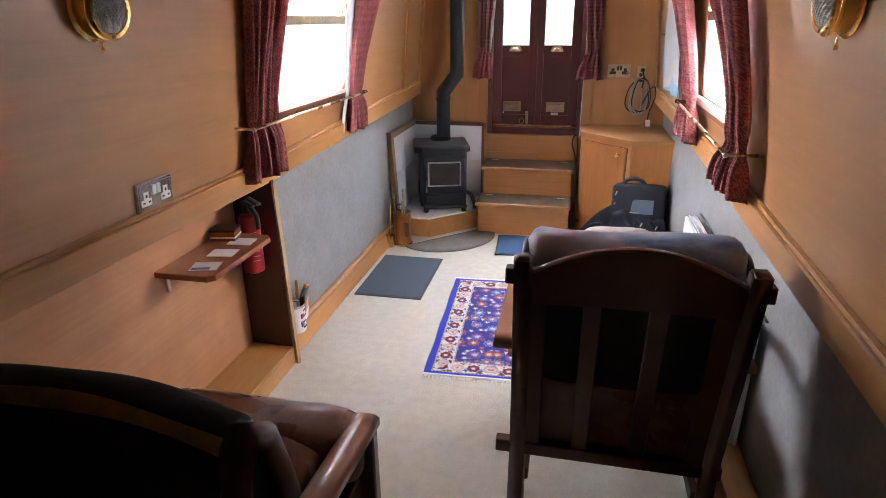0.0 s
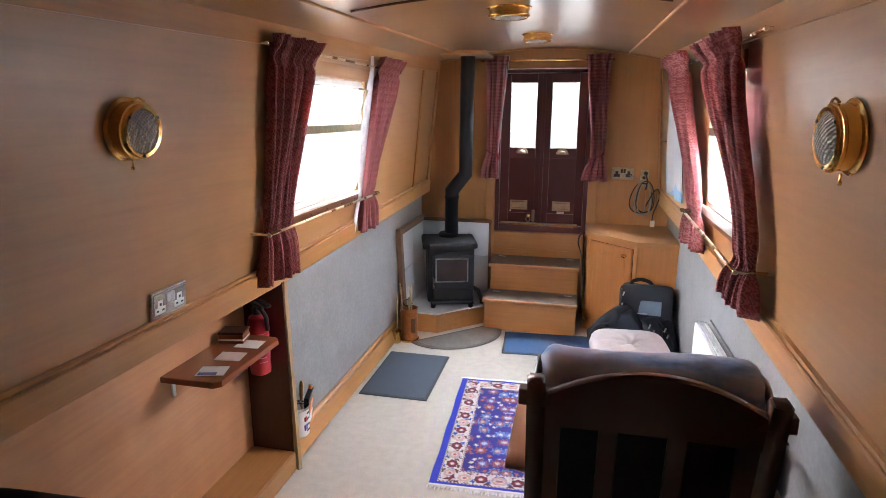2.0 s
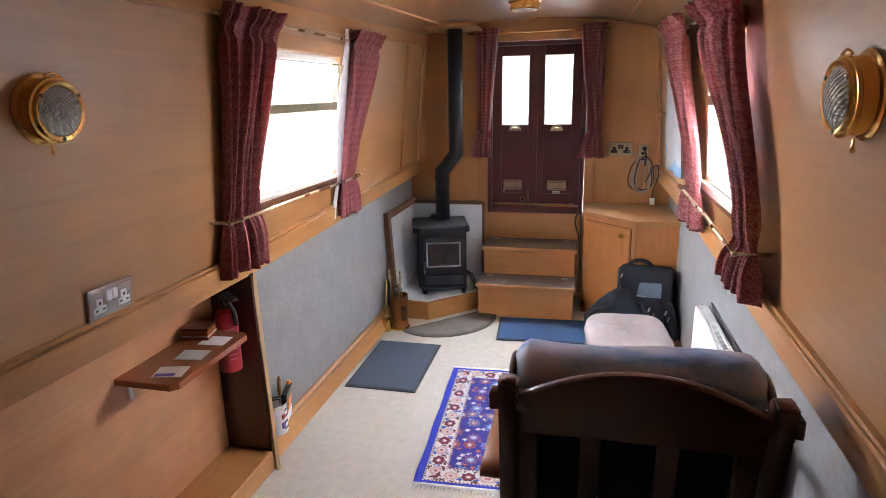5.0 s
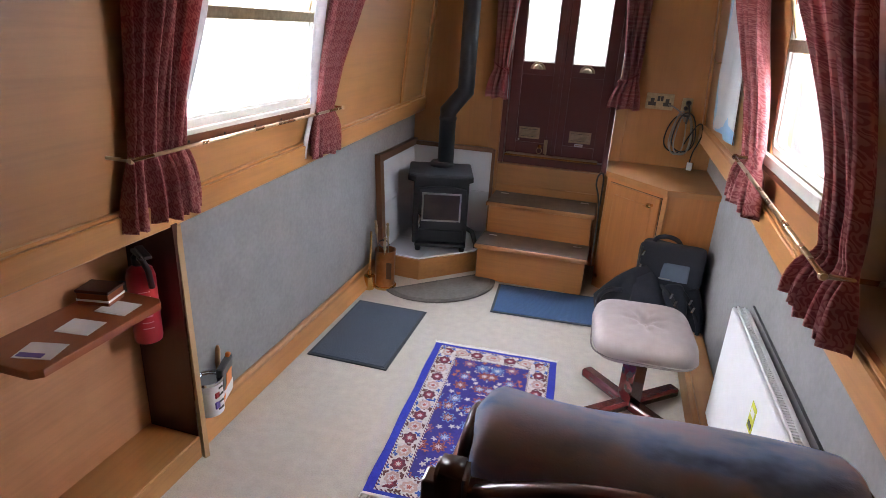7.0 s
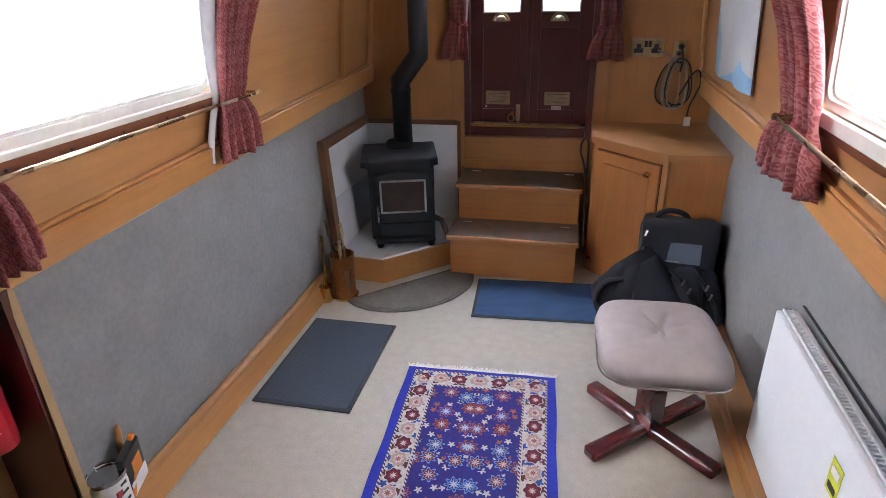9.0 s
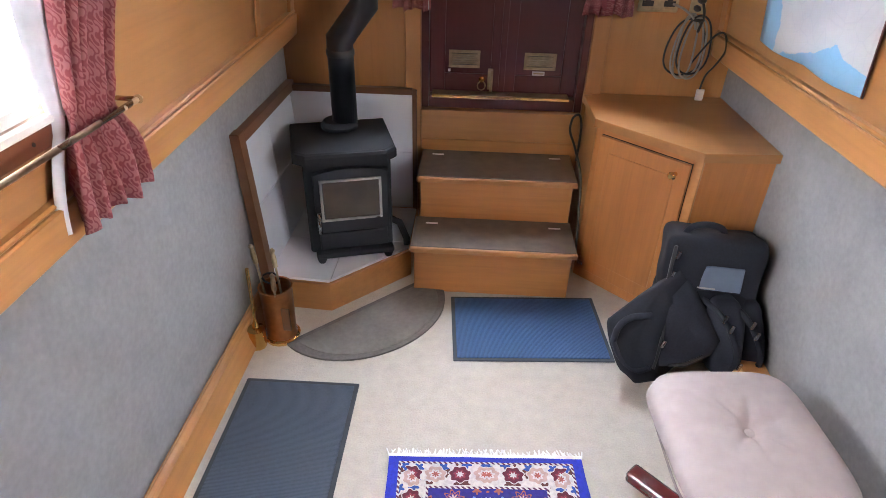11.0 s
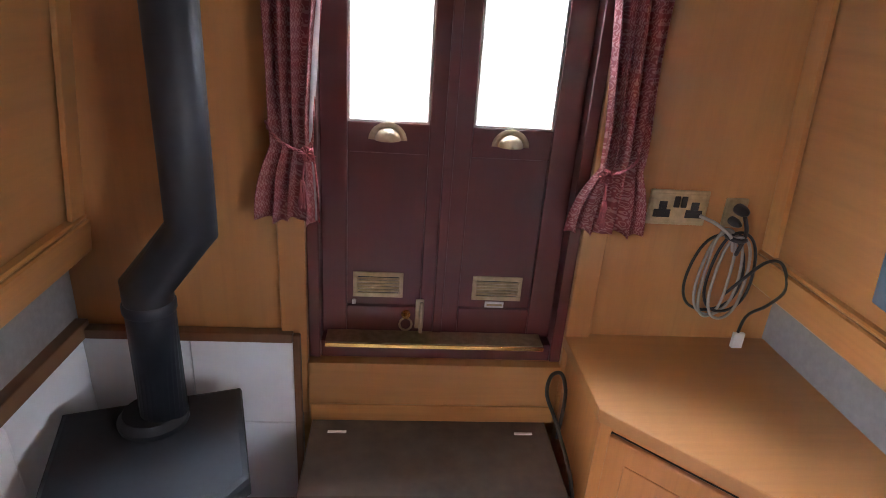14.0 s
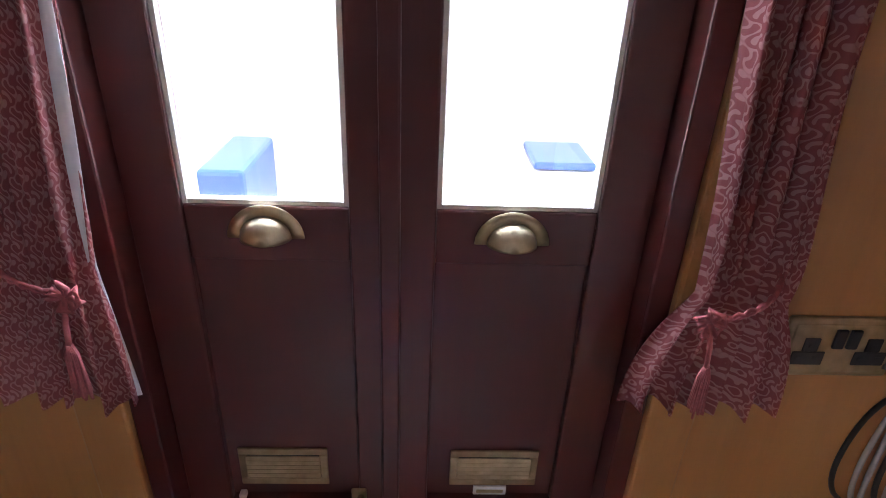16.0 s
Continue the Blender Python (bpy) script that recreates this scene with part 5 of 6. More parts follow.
piped("pocket_seam", eased([(0.375, 3.46, 0.14), (0.385, 3.465, 0.2), (0.42, 3.47, 0.235), (0.48, 3.465, 0.25)]), 0.011, bag_pocket, bag, 7)
piped("pocket_seam", eased([(0.375, 3.46, 0.14), (0.41, 3.44, 0.08), (0.46, 3.425, 0.05), (0.5, 3.42, 0.07)]), 0.009, bag_pocket, bag, 7)
piped("pocket_zip", [(0.56, 3.432, 0.075), (0.61, 3.426, 0.09), (0.66, 3.43, 0.125)], 0.005, black_plastic, bag, 6)
slab("clear_window", (-0.073, -0.006, -0.042), (0.073, 0.0, 0.042), bag_window, bag, 0.003, 2, pose(0.70, 3.572, 0.332, -12, -2, -10))
slab("window_label", (-0.06, -0.0075, -0.038), (-0.005, -0.005, -0.033), cable_white, bag, 0, 1, pose(0.70, 3.572, 0.332, -12, -2, -10))
piped("grab_handle", eased([(0.6, 3.68, 0.43), (0.615, 3.67, 0.465), (0.66, 3.665, 0.478), (0.71, 3.67, 0.462), (0.735, 3.68, 0.425)]), 0.011, bag_cloth, bag, 8)
piped("zip", [(0.545, 3.585, 0.44), (0.54, 3.57, 0.37), (0.535, 3.55, 0.3), (0.527, 3.47, 0.25), (0.52, 3.44, 0.17), (0.515, 3.43, 0.06)], 0.006, black_plastic, bag, 6)
for p in ((0.555, 3.575, 0.41), (0.548, 3.56, 0.345), (0.522, 3.425, 0.17), (0.70, 3.45, 0.262), (0.722, 3.435, 0.235), (0.785, 3.44, 0.25), (0.80, 3.425, 0.22), (0.775, 3.412, 0.1)):
    slab("buckle", (-0.006, -0.004, -0.014), (0.006, 0.004, 0.014), chrome, bag, 0.003, 2, pose(*p, -10, 20, 0))
for q in (0.0, 0.075):
    piped("strap", eased([(0.655 + q, 3.55, 0.27), (0.69 + q, 3.47, 0.265), (0.735 + q, 3.435, 0.2), (0.765 + q, 3.425, 0.12), (0.75 + q, 3.43, 0.04)]), 0.01, bag_cloth, bag, 6)

# footstool
st = thing("footstool", (0.54, 2.89, 0), "pale suede footstool on a crossed dark wooden base", "footstool")
bm = bmesh.new()
n = 44
g = []
for i in range(n + 1):
    row = []
    for j in range(n + 1):
        u, v = 2 * i / n - 1, 2 * j / n - 1
        e = max(abs(u), abs(v))
        k = (abs(u) ** 5 + abs(v) ** 5) ** 0.2 if e else 1
        sc = e / k if k else 1
        x, y = u * sc, v * sc
        z = 0.072 * (1 - e ** 7) ** 0.5 if e < 1 else 0
        rr = math.hypot(x, y)
        z -= 0.03 * math.exp(-(rr / 0.14) ** 2)
        z -= 0.011 * abs(math.sin(3.5 * math.atan2(y, x) + 0.6)) ** 6 * math.exp(-((rr - 0.28) / 0.17) ** 2)
        row.append(bm.verts.new((0.19 * x, 0.215 * y, 0.296 + z)))
    g.append(row)
for a, b in zip(g, g[1:]):
    for j in range(n):
        bm.faces.new((a[j], a[j + 1], b[j + 1], b[j]))
ext = bmesh.ops.extrude_face_region(bm, geom=list(bm.faces))
for v in ext["geom"]:
    if isinstance(v, bmesh.types.BMVert):
        v.co.z = 0.295 - (v.co.z - 0.296) * 0.5
        v.co.x *= 0.98
        v.co.y *= 0.98
bm.transform(pose(0.552, 2.925, 0.0, 0, 0, 4))
finish(bm, "cushion", suede, st, True)
piped("piping", [(0.552 + 0.191 * math.copysign(abs(math.cos(a * 0.1309)) ** 0.4, math.cos(a * 0.1309)), 2.925 + 0.216 * math.copysign(abs(math.sin(a * 0.1309)) ** 0.4, math.sin(a * 0.1309)), 0.295) for a in range(48)], 0.003, suede_seam, st, 6, True)
turned("button", [(0.012, 0), (0.012, 0.004), (0.004, 0.008)], suede, st, pose(0.552, 2.925, 0.339), 12)
SB = plain("glossy_dark_red_wood", (0.08, 0.013, 0.013), 0.2, scale=30, vary=0.3, coat=0.6)
turned("column", [(0.045, 0.03), (0.045, 0.2), (0.05, 0.25), (0.05, 0.275)], SB, st, pose(0.543, 2.875, 0), 4)
for a in (41, 135, 222, 317):
    slab("leg", (0.0, -0.027, 0.0), (0.25, 0.027, 0.04), SB, st, 0.012, 3, pose(0.543, 2.875, 0.001, 0, 0, a))

# radiator
ra = thing("radiator", (0.83, 2.3, 0.1), "white panel radiator with a yellow label on the cabin side", "radiator")
R0, R1 = 1.75, 2.785
bm = bmesh.new()
cube(bm, (0.803, R0, 0.10), (0.818, R1, 0.537), 0.006, 2)
finish(bm, "front_panel", white_enamel, ra)
slab("back_panel", (0.845, R0, 0.10), (0.857, R1, 0.537), white_enamel, ra, 0.004)
slab("end_panel", (0.818, R1 - 0.006, 0.11), (0.845, R1 - 0.001, 0.527), white_enamel, ra, 0.001)
slab("end_panel", (0.818, R0 + 0.001, 0.11), (0.845, R0 + 0.006, 0.527), white_enamel, ra, 0.001)
slab("grille_rail", (0.818, R0, 0.533), (0.823, R1, 0.541), white_enamel, ra, 0.001)
slab("grille_rail", (0.84, R0, 0.533), (0.845, R1, 0.541), white_enamel, ra, 0.001)
bm = bmesh.new()
k = int((R1 - R0) / 0.012)
for i in range(k):
    y = R0 + 0.006 + i * 0.012
    cube(bm, (0.823, y, 0.527), (0.84, y + 0.005, 0.539))
tagged(finish(bm, "grille_bars", white_enamel, ra), kind="stuff")
slab("bracket", (0.857, 2.6, 0.2), (0.876, 2.64, 0.5), white_enamel, ra, 0.002)
slab("bracket", (0.857, 1.9, 0.2), (0.876, 1.94, 0.5), white_enamel, ra, 0.002)
slab("energy_label", (0.8015, 2.27, 0.385), (0.8035, 2.32, 0.465), yellow, ra, 0)
slab("label_bar", (0.8005, 2.278, 0.395), (0.802, 2.312, 0.41), black_plastic, ra, 0)
slab("label_bar", (0.8005, 2.278, 0.43), (0.802, 2.312, 0.45), white_card, ra, 0)
rs = thing("backing_strip", (0.87, 2.3, 0.537), "dark strip between radiator and lining", "strip")
slab("strip", (0.866, R0, 0.545), (0.8745, R1 + 0.01, 0.549), black_plastic, rs, 0.002)

# port recess: shelf, cards, box, extinguisher
sh = thing("wall_shelf", (-0.9, 1.77, 0.6), "small polished wooden shelf on a metal bracket", "shelf")
bm = bmesh.new()
prism(bm, [(-1.009, 1.575), (-0.82, 1.575), (-0.80, 1.595), (-0.80, 1.955), (-0.82, 1.975), (-1.009, 1.975)], 0.602, 0.622, 0.003)
finish(bm, "board", shelf_wood, sh)
slab("bracket", (-1.009, 1.62, 0.53), (-1.003, 1.635, 0.601), white_plastic, sh, 0.001)
slab("bracket", (-1.003, 1.62, 0.594), (-0.93, 1.635, 0.601), white_plastic, sh, 0.001)
for i, (x, y, a) in enumerate(((-0.87, 1.65, 15), (-0.88, 1.77, 8), (-0.875, 1.885, 5))):
    cd = thing("leaflet", (x, y, 0.623), "small white printed card lying on the shelf", "card", "cards on the shelf")
    slab("sheet", (-0.045, -0.035, 0), (0.045, 0.035, 0.0015), white_card, cd, 0, 1, pose(x, y, 0.6228, 0, 0, a))
    slab("print_block", (-0.04, -0.03, 0.0015), (0.02, -0.012, 0.002), purple if i == 0 else white_plastic, cd, 0, 1, pose(x, y, 0.6228, 0, 0, a))
bx = thing("card_box", (-0.97, 1.92, 0.623), "small dark card box with pale edges on the shelf", "box")
slab("body", (-0.045, -0.035, 0), (0.045, 0.035, 0.035), shelf_wood, bx, 0.002, 1, pose(-0.95, 1.905, 0.6228, 0, 0, 12))
slab("band", (-0.046, -0.036, 0.012), (0.046, 0.036, 0.018), white_card, bx, 0, 1, pose(-0.95, 1.905, 0.6228, 0, 0, 12))
slab("lid", (-0.047, -0.037, 0.035), (0.047, 0.037, 0.044), dark_wood, bx, 0.002, 1, pose(-0.95, 1.905, 0.6228, 0, 0, 12))

fe = thing("fire_extinguisher", (-0.955, 2.015, 0.40), "small red fire extinguisher hung in the recess", "extinguisher")
EM = pose(-0.92, 2.02, 0.445) @ Matrix.Diagonal((0.95, 0.95, 0.93, 1))
turned("cylinder", [(0.03, 0.0), (0.04, 0.006), (0.042, 0.02), (0.042, 0.225), (0.036, 0.25), (0.018, 0.265)], red_paint, fe, EM, 28)
turned("valve", [(0.018, 0.262), (0.02, 0.27), (0.02, 0.29), (0.012, 0.3)], black_plastic, fe, EM, 16)
slab("lever", (-0.012, -0.055, 0.298), (0.012, 0.03, 0.31), black_plastic, fe, 0.004, 2, EM @ pose(0, 0, 0, 0, 0, 60))
slab("lever", (-0.012, -0.05, 0.32), (0.012, 0.03, 0.332), black_plastic, fe, 0.004, 2, EM @ pose(0, 0, 0, 8, 0, 60))
piped("hose", [EM @ Vector(p) for p in ((0.0, 0.0, 0.285), (0.03, -0.02, 0.295), (0.05, -0.02, 0.26), (0.048, -0.01, 0.2))], 0.009, black_plastic, fe, 8)
for z0, z1 in ((0.06, 0.063), (0.08, 0.083), (0.1, 0.106), (0.12, 0.122), (0.135, 0.137), (0.165, 0.17), (0.185, 0.187)):
    bm = bmesh.new()
    k = 10
    rows = [[bm.verts.new(EM @ Vector((0.0424 * math.cos(radians(-62 + 44 * i / k)), 0.0424 * math.sin(radians(-62 + 44 * i / k)), z))) for i in range(k + 1)] for z in (z0, z1)]
    for i in range(k):
        bm.faces.new((rows[0][i], rows[0][i + 1], rows[1][i + 1], rows[1][i]))
    finish(bm, "label_line", label_pink, fe)
slab("bracket", (-1.009, 2.0, 0.5), (-0.985, 2.035, 0.62), black_plastic, fe, 0.003)

# pot with odds and ends on the skirting
tn = thing("paint_tin", (-0.86, 2.17, 0.1), "open white paint tin with a printed label", "tin")
TM = pose(-0.855, 2.175, 0.101)
turned("tin", [(0.044, 0), (0.046, 0.003), (0.046, 0.12), (0.048, 0.124), (0.048, 0.13), (0.043, 0.13), (0.041, 0.12)], white_card, tn, TM, 24)
turned("rim", [(0.049, 0.12), (0.05, 0.126), (0.049, 0.132), (0.042, 0.132), (0.042, 0.124)], chrome, tn, TM, 24)
for k in range(4):
    slab("label_line", (0.043, -0.012 + 0.002 * k, 0.02 + 0.026 * k), (0.0468, 0.014, 0.028 + 0.026 * k), black_plastic, tn, 0.001, 1, TM)
slab("label_block", (0.04, -0.025, 0.03), (0.0465, -0.005, 0.055), purple, tn, 0.001, 1, TM)
slab("label_block", (0.04, -0.022, 0.07), (0.0465, -0.004, 0.09), red_paint, tn, 0.001, 1, TM)
sc = thing("tool_packs", (-0.86, 2.27, 0.1), "upright packets of small tools beside the tin", "packets")
slab("pack", (-0.012, -0.04, 0), (0.012, 0.045, 0.175), black_plastic, sc, 0.006, 2, pose(-0.862, 2.262, 0.101, 14, 10, 12))
slab("pack_base", (-0.0125, -0.036, -0.002), (0.0128, 0.043, 0.06), white_plastic, sc, 0.006, 2, pose(-0.86, 2.262, 0.103, 14, 10, 12))
slab("pack_band", (-0.0127, -0.012, 0.06), (0.0128, 0.03, 0.13), orange_plastic, sc, 0.002, 1, pose(-0.861, 2.262, 0.102, 14, 10, 12))
slab("handle", (-0.008, -0.009, 0), (0.008, 0.009, 0.19), orange_plastic, sc, 0.005, 2, pose(-0.845, 2.225, 0.101, -10, 6, 10))
turned("brush_handle", [(0.006, 0), (0.007, 0.12), (0.01, 0.14), (0.009, 0.185), (0.004, 0.2)], oak_z, sc, pose(-0.868, 2.232, 0.101, -12, -4), 10)
slab("yellow_pack", (-0.02, -0.015, 0.02), (0.02, 0.015, 0.165), yellow, sc, 0.004, 2, pose(-0.885, 2.128, 0.101, 5, -4, 10))

# high-backed armchair
ch = thing("armchair", (0.43, 1.5, 0), "dark wooden slat-backed armchair with a printed cushion", "armchair")
X0, X1 = 0.19, 0.698


def lean(z):
    """Fore and aft place of the leaning back at a height."""
    return 1.445 - 0.165 * max(0, z - 0.27)


for x in (X0, X1):
    bm = bmesh.new()
    tube(bm, [(x, lean(z) - 0.02 * max(0, 0.27 - z), z) for z in (0.0, 0.27, 0.55, 0.8, 0.862)], 0.03, 4)
    bmesh.ops.bevel(bm, geom=list(bm.edges), offset=0.006, segments=2, affect="EDGES")
    finish(bm, "back_post", chair_wood, ch, True)
# deep arched head rail with a rounded upper edge
bm = bmesh.new()
n = 24
loops = []
for i in range(n + 1):
    u = i / n
    x = X0 + 0.02 + (X1 - X0 - 0.04) * u
    sw = 1 - (2 * u - 1) ** 2
    zt, zb, bow = 0.826 + 0.085 * sw, 0.735 + 0.02 * sw, -0.022 * math.sin(math.pi * u)
    loops.append([bm.verts.new((x, lean(z) + dy + bow, z)) for z, dy in ((zb, -0.013), (zt - 0.008, -0.013), (zt - 0.002, -0.008), (zt, 0.0), (zt - 0.002, 0.008), (zt - 0.008, 0.013), (zb, 0.013))])
for a, b in zip(loops, loops[1:]):
    for k in range(7):
        bm.faces.new((a[k], a[(k + 1) % 7], b[(k + 1) % 7], b[k]))
bm.faces.new(loops[0]), bm.faces.new(loops[-1][::-1])
hr = finish(bm, "head_rail", chair_wood, ch, True)
hr.data.set_sharp_from_angle(angle=radians(40))
for x, w in ((0.225, 0.024), (0.357, 0.022), (0.508, 0.022), (0.654, 0.024)):
    bm = bmesh.new()
    cube(bm, (x - w, -0.007, 0.26), (x + w, 0.007, 0.765), 0.003)
    for v in bm.verts:
        v.co.y += lean(v.co.z) - 0.01 * math.sin(math.pi * (v.co.z - 0.26) / 0.5)
    finish(bm, "slat", chair_wood, ch)
for z, e0, e1 in ((0.245, 0.062, 0.03), (0.81, 0.04, 0.038)):
    slab("cross_bar", (X0 - e0, lean(z) - 0.014, z - 0.02), (X1 + e1, lean(z) + 0.018, z + 0.02), chair_wood, ch, 0.004)
slab("seat_rail", (X0 + 0.02, 1.47, 0.29), (X1 - 0.02, 2.0, 0.34), chair_wood, ch, 0.006)
soft("seat_cushion", (0.44, 1.74, 0.40), (0.225, 0.25, 0.065), leather, ch, (4, 0, 0), 5, 3, 0.01)
for x in (X0 - 0.045, X1 + 0.03):
    # bent laminated arm: level, then round and down at the front
    run = eased([(1.43, 0.572), (1.62, 0.585), (1.80, 0.585), (1.88, 0.57), (1.925, 0.52), (1.93, 0.44), (1.90, 0.35), (1.84, 0.29)], 4)
    bm = bmesh.new()
    loops = []
    for i, (y, z) in enumerate(run):
        (ya, za), (yb, zb) = run[max(0, i - 1)], run[min(len(run) - 1, i + 1)]
        ln = math.hypot(yb - ya, zb - za)
        ny, nz = -(zb - za) / ln, (yb - ya) / ln
        loops.append([bm.verts.new((x + dx, y + ny * h, z + nz * h)) for dx, h in ((-0.03, -0.01), (0.03, -0.01), (0.03, 0.006), (0.024, 0.011), (-0.024, 0.011), (-0.03, 0.006))])
    for a, b in zip(loops, loops[1:]):
        for k in range(6):
            bm.faces.new((a[k], a[(k + 1) % 6], b[(k + 1) % 6], b[k]))
    bm.faces.new(loops[0]), bm.faces.new(loops[-1][::-1])
    finish(bm, "arm", arm_wood, ch, True)
for x in (X0 + 0.022, X1 - 0.022):
    slab("front_post", (x - 0.02, 1.93, 0.0), (x + 0.02, 1.97, 0.34), chair_wood, ch, 0.008)
    slab("side_stretcher", (x - 0.011, 1.45, 0.12), (x + 0.011, 1.94, 0.16), chair_wood, ch, 0.004)


def printed(name):
    """Washed printed cloth: long pastel smears of lavender, blue and pink."""
    m, ns, ls, p = shader(name)
    a, b = node(ns, "TexNoise", Scale=1.0, Detail=4.0, Roughness=0.55), node(ns, "TexNoise", Scale=350.0)
    ls.new(coords(ns, ls, (5.0, 9.0, 11.0)), a.inputs[0]), ls.new(coords(ns, ls), b.inputs[0])
    ls.new(ramp(ns, ls, a.outputs[0], [(0.3, (0.1, 0.13, 0.24)), (0.42, (0.28, 0.42, 0.7)), (0.5, (0.5, 0.56, 0.72)), (0.57, (0.58, 0.53, 0.68)), (0.68, (0.36, 0.44, 0.64))]), p.inputs["Base Color"])
    p.inputs["Roughness"].default_value = 0.85
    bumped(ns, ls, p, b.outputs[0], 0.3, 0.001)
    return m


cushion_cloth = printed("printed_cushion_cloth")
# plump back cushion rolled over at the head
bm = bmesh.new()
prof = eased([(0.11, 0.50), (0.085, 0.66), (0.042, 0.80), (0.045, 0.862), (0.095, 0.89), (0.155, 0.882), (0.205, 0.835), (0.22, 0.74), (0.19, 0.6), (0.16, 0.46)], 4)
n = 36
rings = []
for i in range(n + 1):
    u = 2 * i / n - 1
    sq = 1 - 0.5 * max(0, (abs(u) - 0.86) / 0.14) ** 2.5
    ring = []
    for y, z in prof:
        cy, cz = 0.115, 0.72
        yy, zz = cy + (y - cy) * sq, cz + (z - cz) * (1 - (1 - sq) * 0.35)
        q = Vector((0.444 + 0.252 * u, lean(0.8) + yy, zz + 0.006 * math.sin(3 * u)))
        ring.append(bm.verts.new(q + Vector((0, 0.35, 1)) * 0.008 * noise.noise(q * 7)))
    rings.append(ring)
for a, b in zip(rings, rings[1:]):
    for k in range(len(prof)):
        bm.faces.new((a[k], a[(k + 1) % len(prof)], b[(k + 1) % len(prof)], b[k]))
bm.faces.new(rings[0]), bm.faces.new(rings[-1][::-1])
bmesh.ops.recalc_face_normals(bm, faces=list(bm.faces))
finish(bm, "back_cushion", cushion_cloth, ch, True)
for x in (X0 + 0.0, X1 - 0.002):
    piped("cushion_side_rail", eased([(x, lean(0.45) + 0.04, 0.42), (x, lean(0.8) + 0.035, 0.74), (x, lean(0.8) + 0.045, 0.82), (x, lean(0.8) + 0.09, 0.85), (x, lean(0.8) + 0.15, 0.84), (x, lean(0.8) + 0.19, 0.76), (x, lean(0.8) + 0.17, 0.5)], 3), 0.009, dark_wood, ch, 8)
soft("dark_cushion_back", (0.444, lean(0.62) + 0.035, 0.625), (0.245, 0.02, 0.15), blanket, ch, (9, 0, 0), 5, 9, 0.008)
soft("seat_pad_back", (0.444, lean(0.36) + 0.045, 0.365), (0.245, 0.025, 0.135), leather, ch, (6, 0, 0), 5, 12, 0.008)

# leather armchair with a throw
lc = thing("leather_armchair", (-0.5, 0.9, 0), "brown buttoned leather armchair with a dark throw over its back", "armchair")
bm = bmesh.new()
n, k = 24, 10
g = []
for i in range(n + 1):
    u = i / n
    x = -0.84 + 0.60 * u
    zt = 0.722 + 0.03 * math.sin(math.pi * u) - 0.02 * u ** 4
    row = []
    for j in range(k + 1):
        a = math.pi * j / k
        yy = 0.80 - 0.055 * math.cos(a) + 0.004 * math.sin(9 * u + j)
        zz = zt + 0.045 * math.sin(a) - 0.0
        row.append(bm.verts.new((x, yy, zz)))
    row = [bm.verts.new((x, 0.70 - 0.02 * math.sin(4 * u), 0.36))] + row + [bm.verts.new((x, 0.9, 0.44))]
    g.append(row)
for a, b in zip(g, g[1:]):
    for j in range(len(a) - 1):
        f = bm.faces.new((a[j], a[j + 1], b[j + 1], b[j]))
        f.material_index = 1 if j in (2, 3) else 0
bm.faces.new(g[0]), bm.faces.new(g[-1][::-1])
finish(bm, "draped_back", [blanket, blanket_gold], lc, True)
bm = bmesh.new()
tube(bm, [(-0.225, 0.66, 0.2), (-0.222, 0.7, 0.45), (-0.222, 0.75, 0.64), (-0.222, 0.8, 0.715), (-0.222, 0.85, 0.68), (-0.222, 0.89, 0.56), (-0.222, 0.92, 0.42)], 0.026, 10)
finish(bm, "hoop_post", dark_wood, lc, True)
soft("seat", (-0.5, 1.0, 0.40), (0.27, 0.2, 0.07), leather, lc, (5, 0, 0), 5, 4, 0.012)
soft("front_roll", (-0.44, 1.15, 0.405), (0.29, 0.085, 0.085), leather, lc, (0, 0, 0), 4, 5, 0.012)
turned("button", [(0.014, 0), (0.012, 0.006), (0.004, 0.01)], leather, lc, pose(-0.34, 1.0, 0.465), 12)
bm = bmesh.new()
loops = []
for i in range(13):
    u = i / 12
    y, z = 0.80 + 0.37 * u, 0.52 - 0.03 * u
    w = 0.032
    loops.append([bm.verts.new((-0.15 + dx, y, z + dz)) for dx, dz in ((-w, -0.014), (w, -0.014), (w, 0.006), (w * 0.6, 0.014), (-w * 0.6, 0.014), (-w, 0.006))])
for a, b in zip(loops, loops[1:]):
    for q in range(6):
        bm.faces.new((a[q], a[(q + 1) % 6], b[(q + 1) % 6], b[q]))
bm.faces.new(loops[0]), bm.faces.new(loops[-1][::-1])
finish(bm, "arm", arm_wood, lc, True)
slab("front_post", (-0.17, 1.13, 0.0), (-0.125, 1.175, 0.48), dark_wood, lc, 0.01)
slab("back_leg", (-0.24, 0.72, 0.0), (-0.2, 0.76, 0.3), dark_wood, lc, 0.006)
slab("back_leg", (-0.82, 0.72, 0.0), (-0.78, 0.76, 0.4), dark_wood, lc, 0.006)
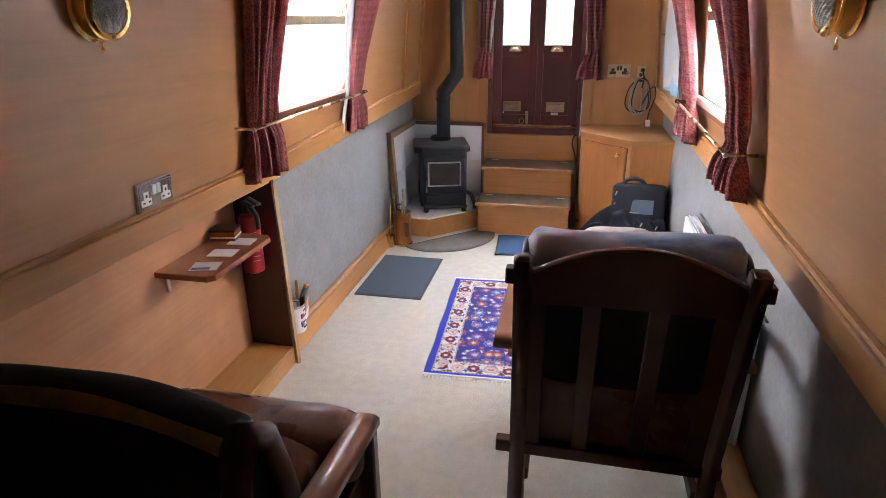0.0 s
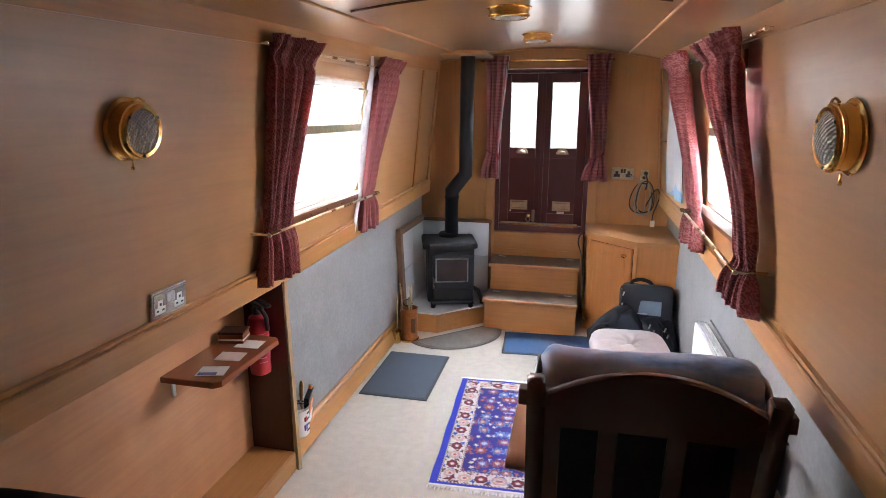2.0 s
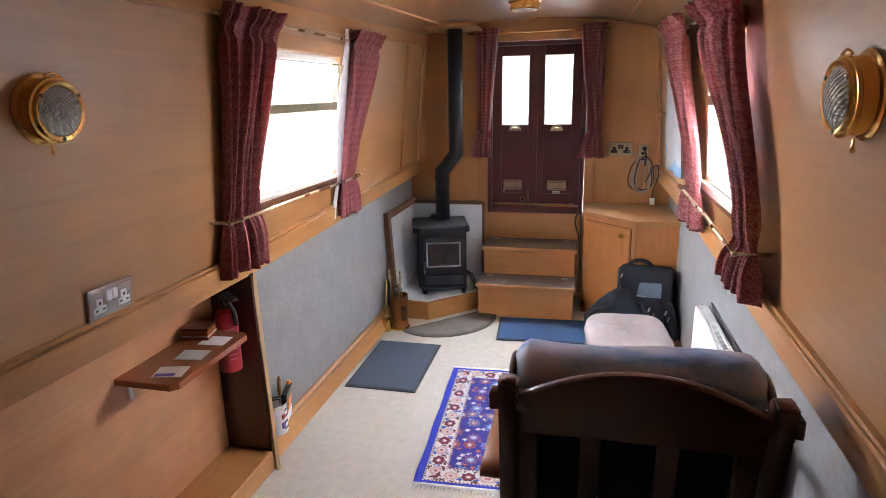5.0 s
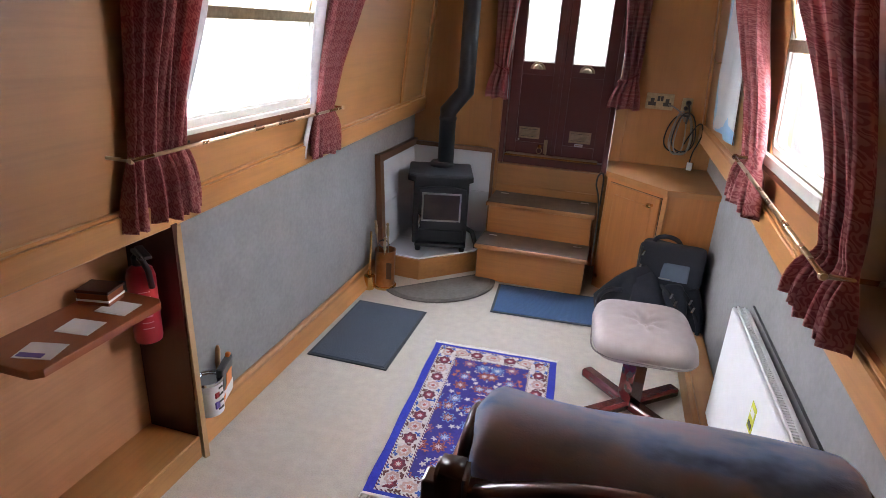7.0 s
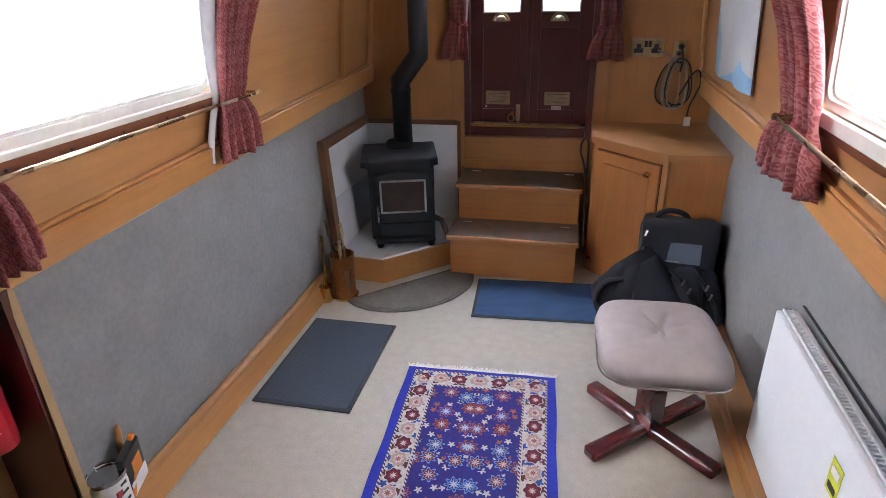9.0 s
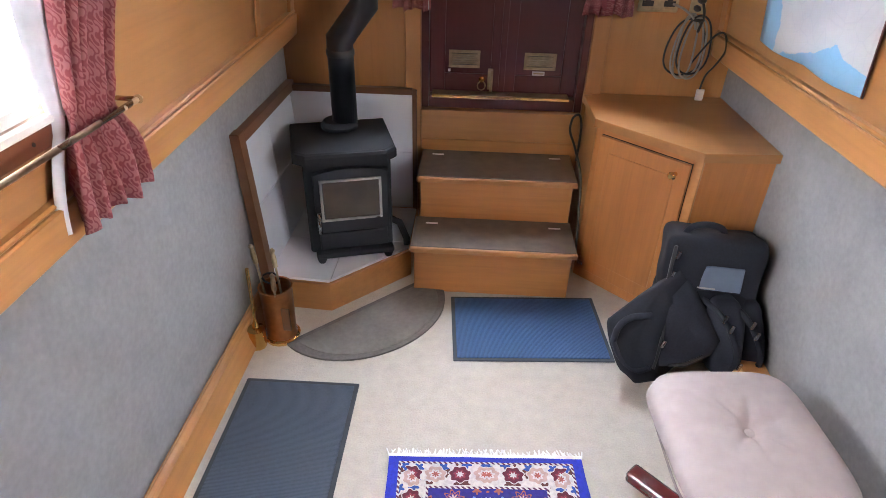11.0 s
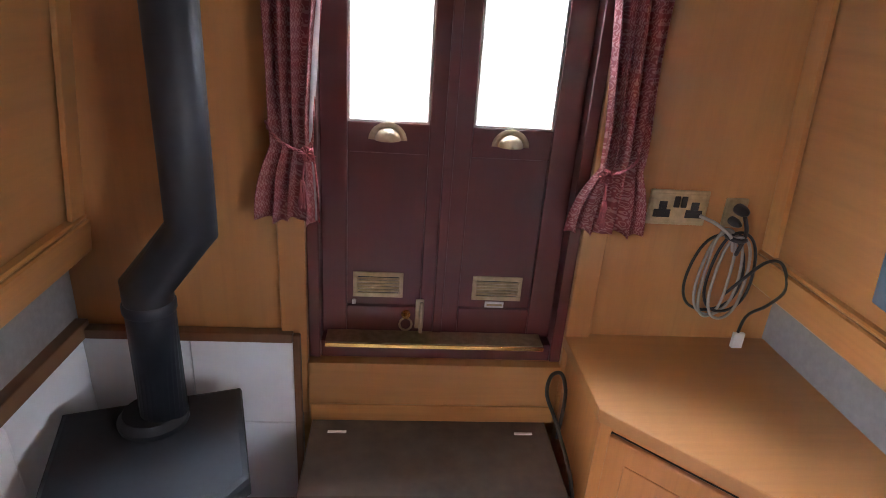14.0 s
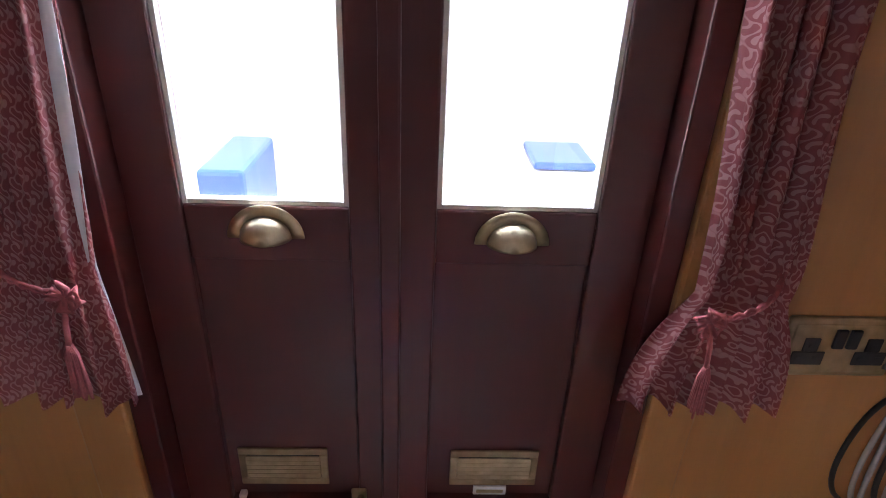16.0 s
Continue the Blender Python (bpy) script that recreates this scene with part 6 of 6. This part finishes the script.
slab("front_post", (-0.80, 1.13, 0.0), (-0.755, 1.175, 0.4), dark_wood, lc, 0.01)
slab("seat_frame", (-0.8, 0.74, 0.24), (-0.17, 1.18, 0.33), dark_wood, lc, 0.006)

# outside: bow well; bright pale ground added in place of the unseen canal
setting(slab("ground", (-400, -400, -0.75), (400, 400, -0.7), pale_ground, bev=0), "pale ground added round the boat to show white through the windows", "ground")
bw = thing("bow_deck", (0, 5.2, 0.4), "cream and navy painted bow well of the boat", "deck", kind="structure")
slab("deck", (-0.95, 4.45, 0.35), (0.95, 6.6, 0.4), cream_paint, bw, 0.004)
slab("bulwark", (-0.95, 4.45, 0.4), (-0.9, 6.6, 0.85), cream_paint, bw, 0.01)
slab("bulwark", (0.9, 4.45, 0.4), (0.95, 6.6, 0.85), cream_paint, bw, 0.01)
slab("locker", (-0.67, 5.5, 0.4), (-0.52, 5.9, 0.845), navy_paint, bw, 0.015)
slab("locker_lid", (0.46, 5.9, 0.74), (0.70, 6.2, 0.77), navy_paint, bw, 0.01)
slab("locker_body", (0.05, 5.9, 0.4), (0.8, 6.2, 0.735), cream_paint, bw, 0.01)
# glowing sheet added ahead so the door panes turn white
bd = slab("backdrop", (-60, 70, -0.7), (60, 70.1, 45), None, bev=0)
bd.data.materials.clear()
m, ns, ls, p = shader("backdrop_bow_glow")
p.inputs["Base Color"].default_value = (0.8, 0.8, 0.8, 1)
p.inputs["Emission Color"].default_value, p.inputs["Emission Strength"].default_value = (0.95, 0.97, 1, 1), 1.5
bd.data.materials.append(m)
setting(bd, "glowing white sheet ahead of the bow, in place of bright daylight", "backdrop")
# side sheets glow to whiten the windows and add light to the cabin
m2, ns, ls, p = shader("backdrop_side_glow")
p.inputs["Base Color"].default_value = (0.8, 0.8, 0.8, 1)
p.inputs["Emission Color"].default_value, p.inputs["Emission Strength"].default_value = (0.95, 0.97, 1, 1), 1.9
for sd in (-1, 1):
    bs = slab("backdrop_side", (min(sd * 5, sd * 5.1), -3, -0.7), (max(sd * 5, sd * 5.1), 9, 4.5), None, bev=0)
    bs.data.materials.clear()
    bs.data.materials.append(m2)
    setting(bs, "glowing white sheet beside the boat, added to whiten windows and lift cabin light", "backdrop")
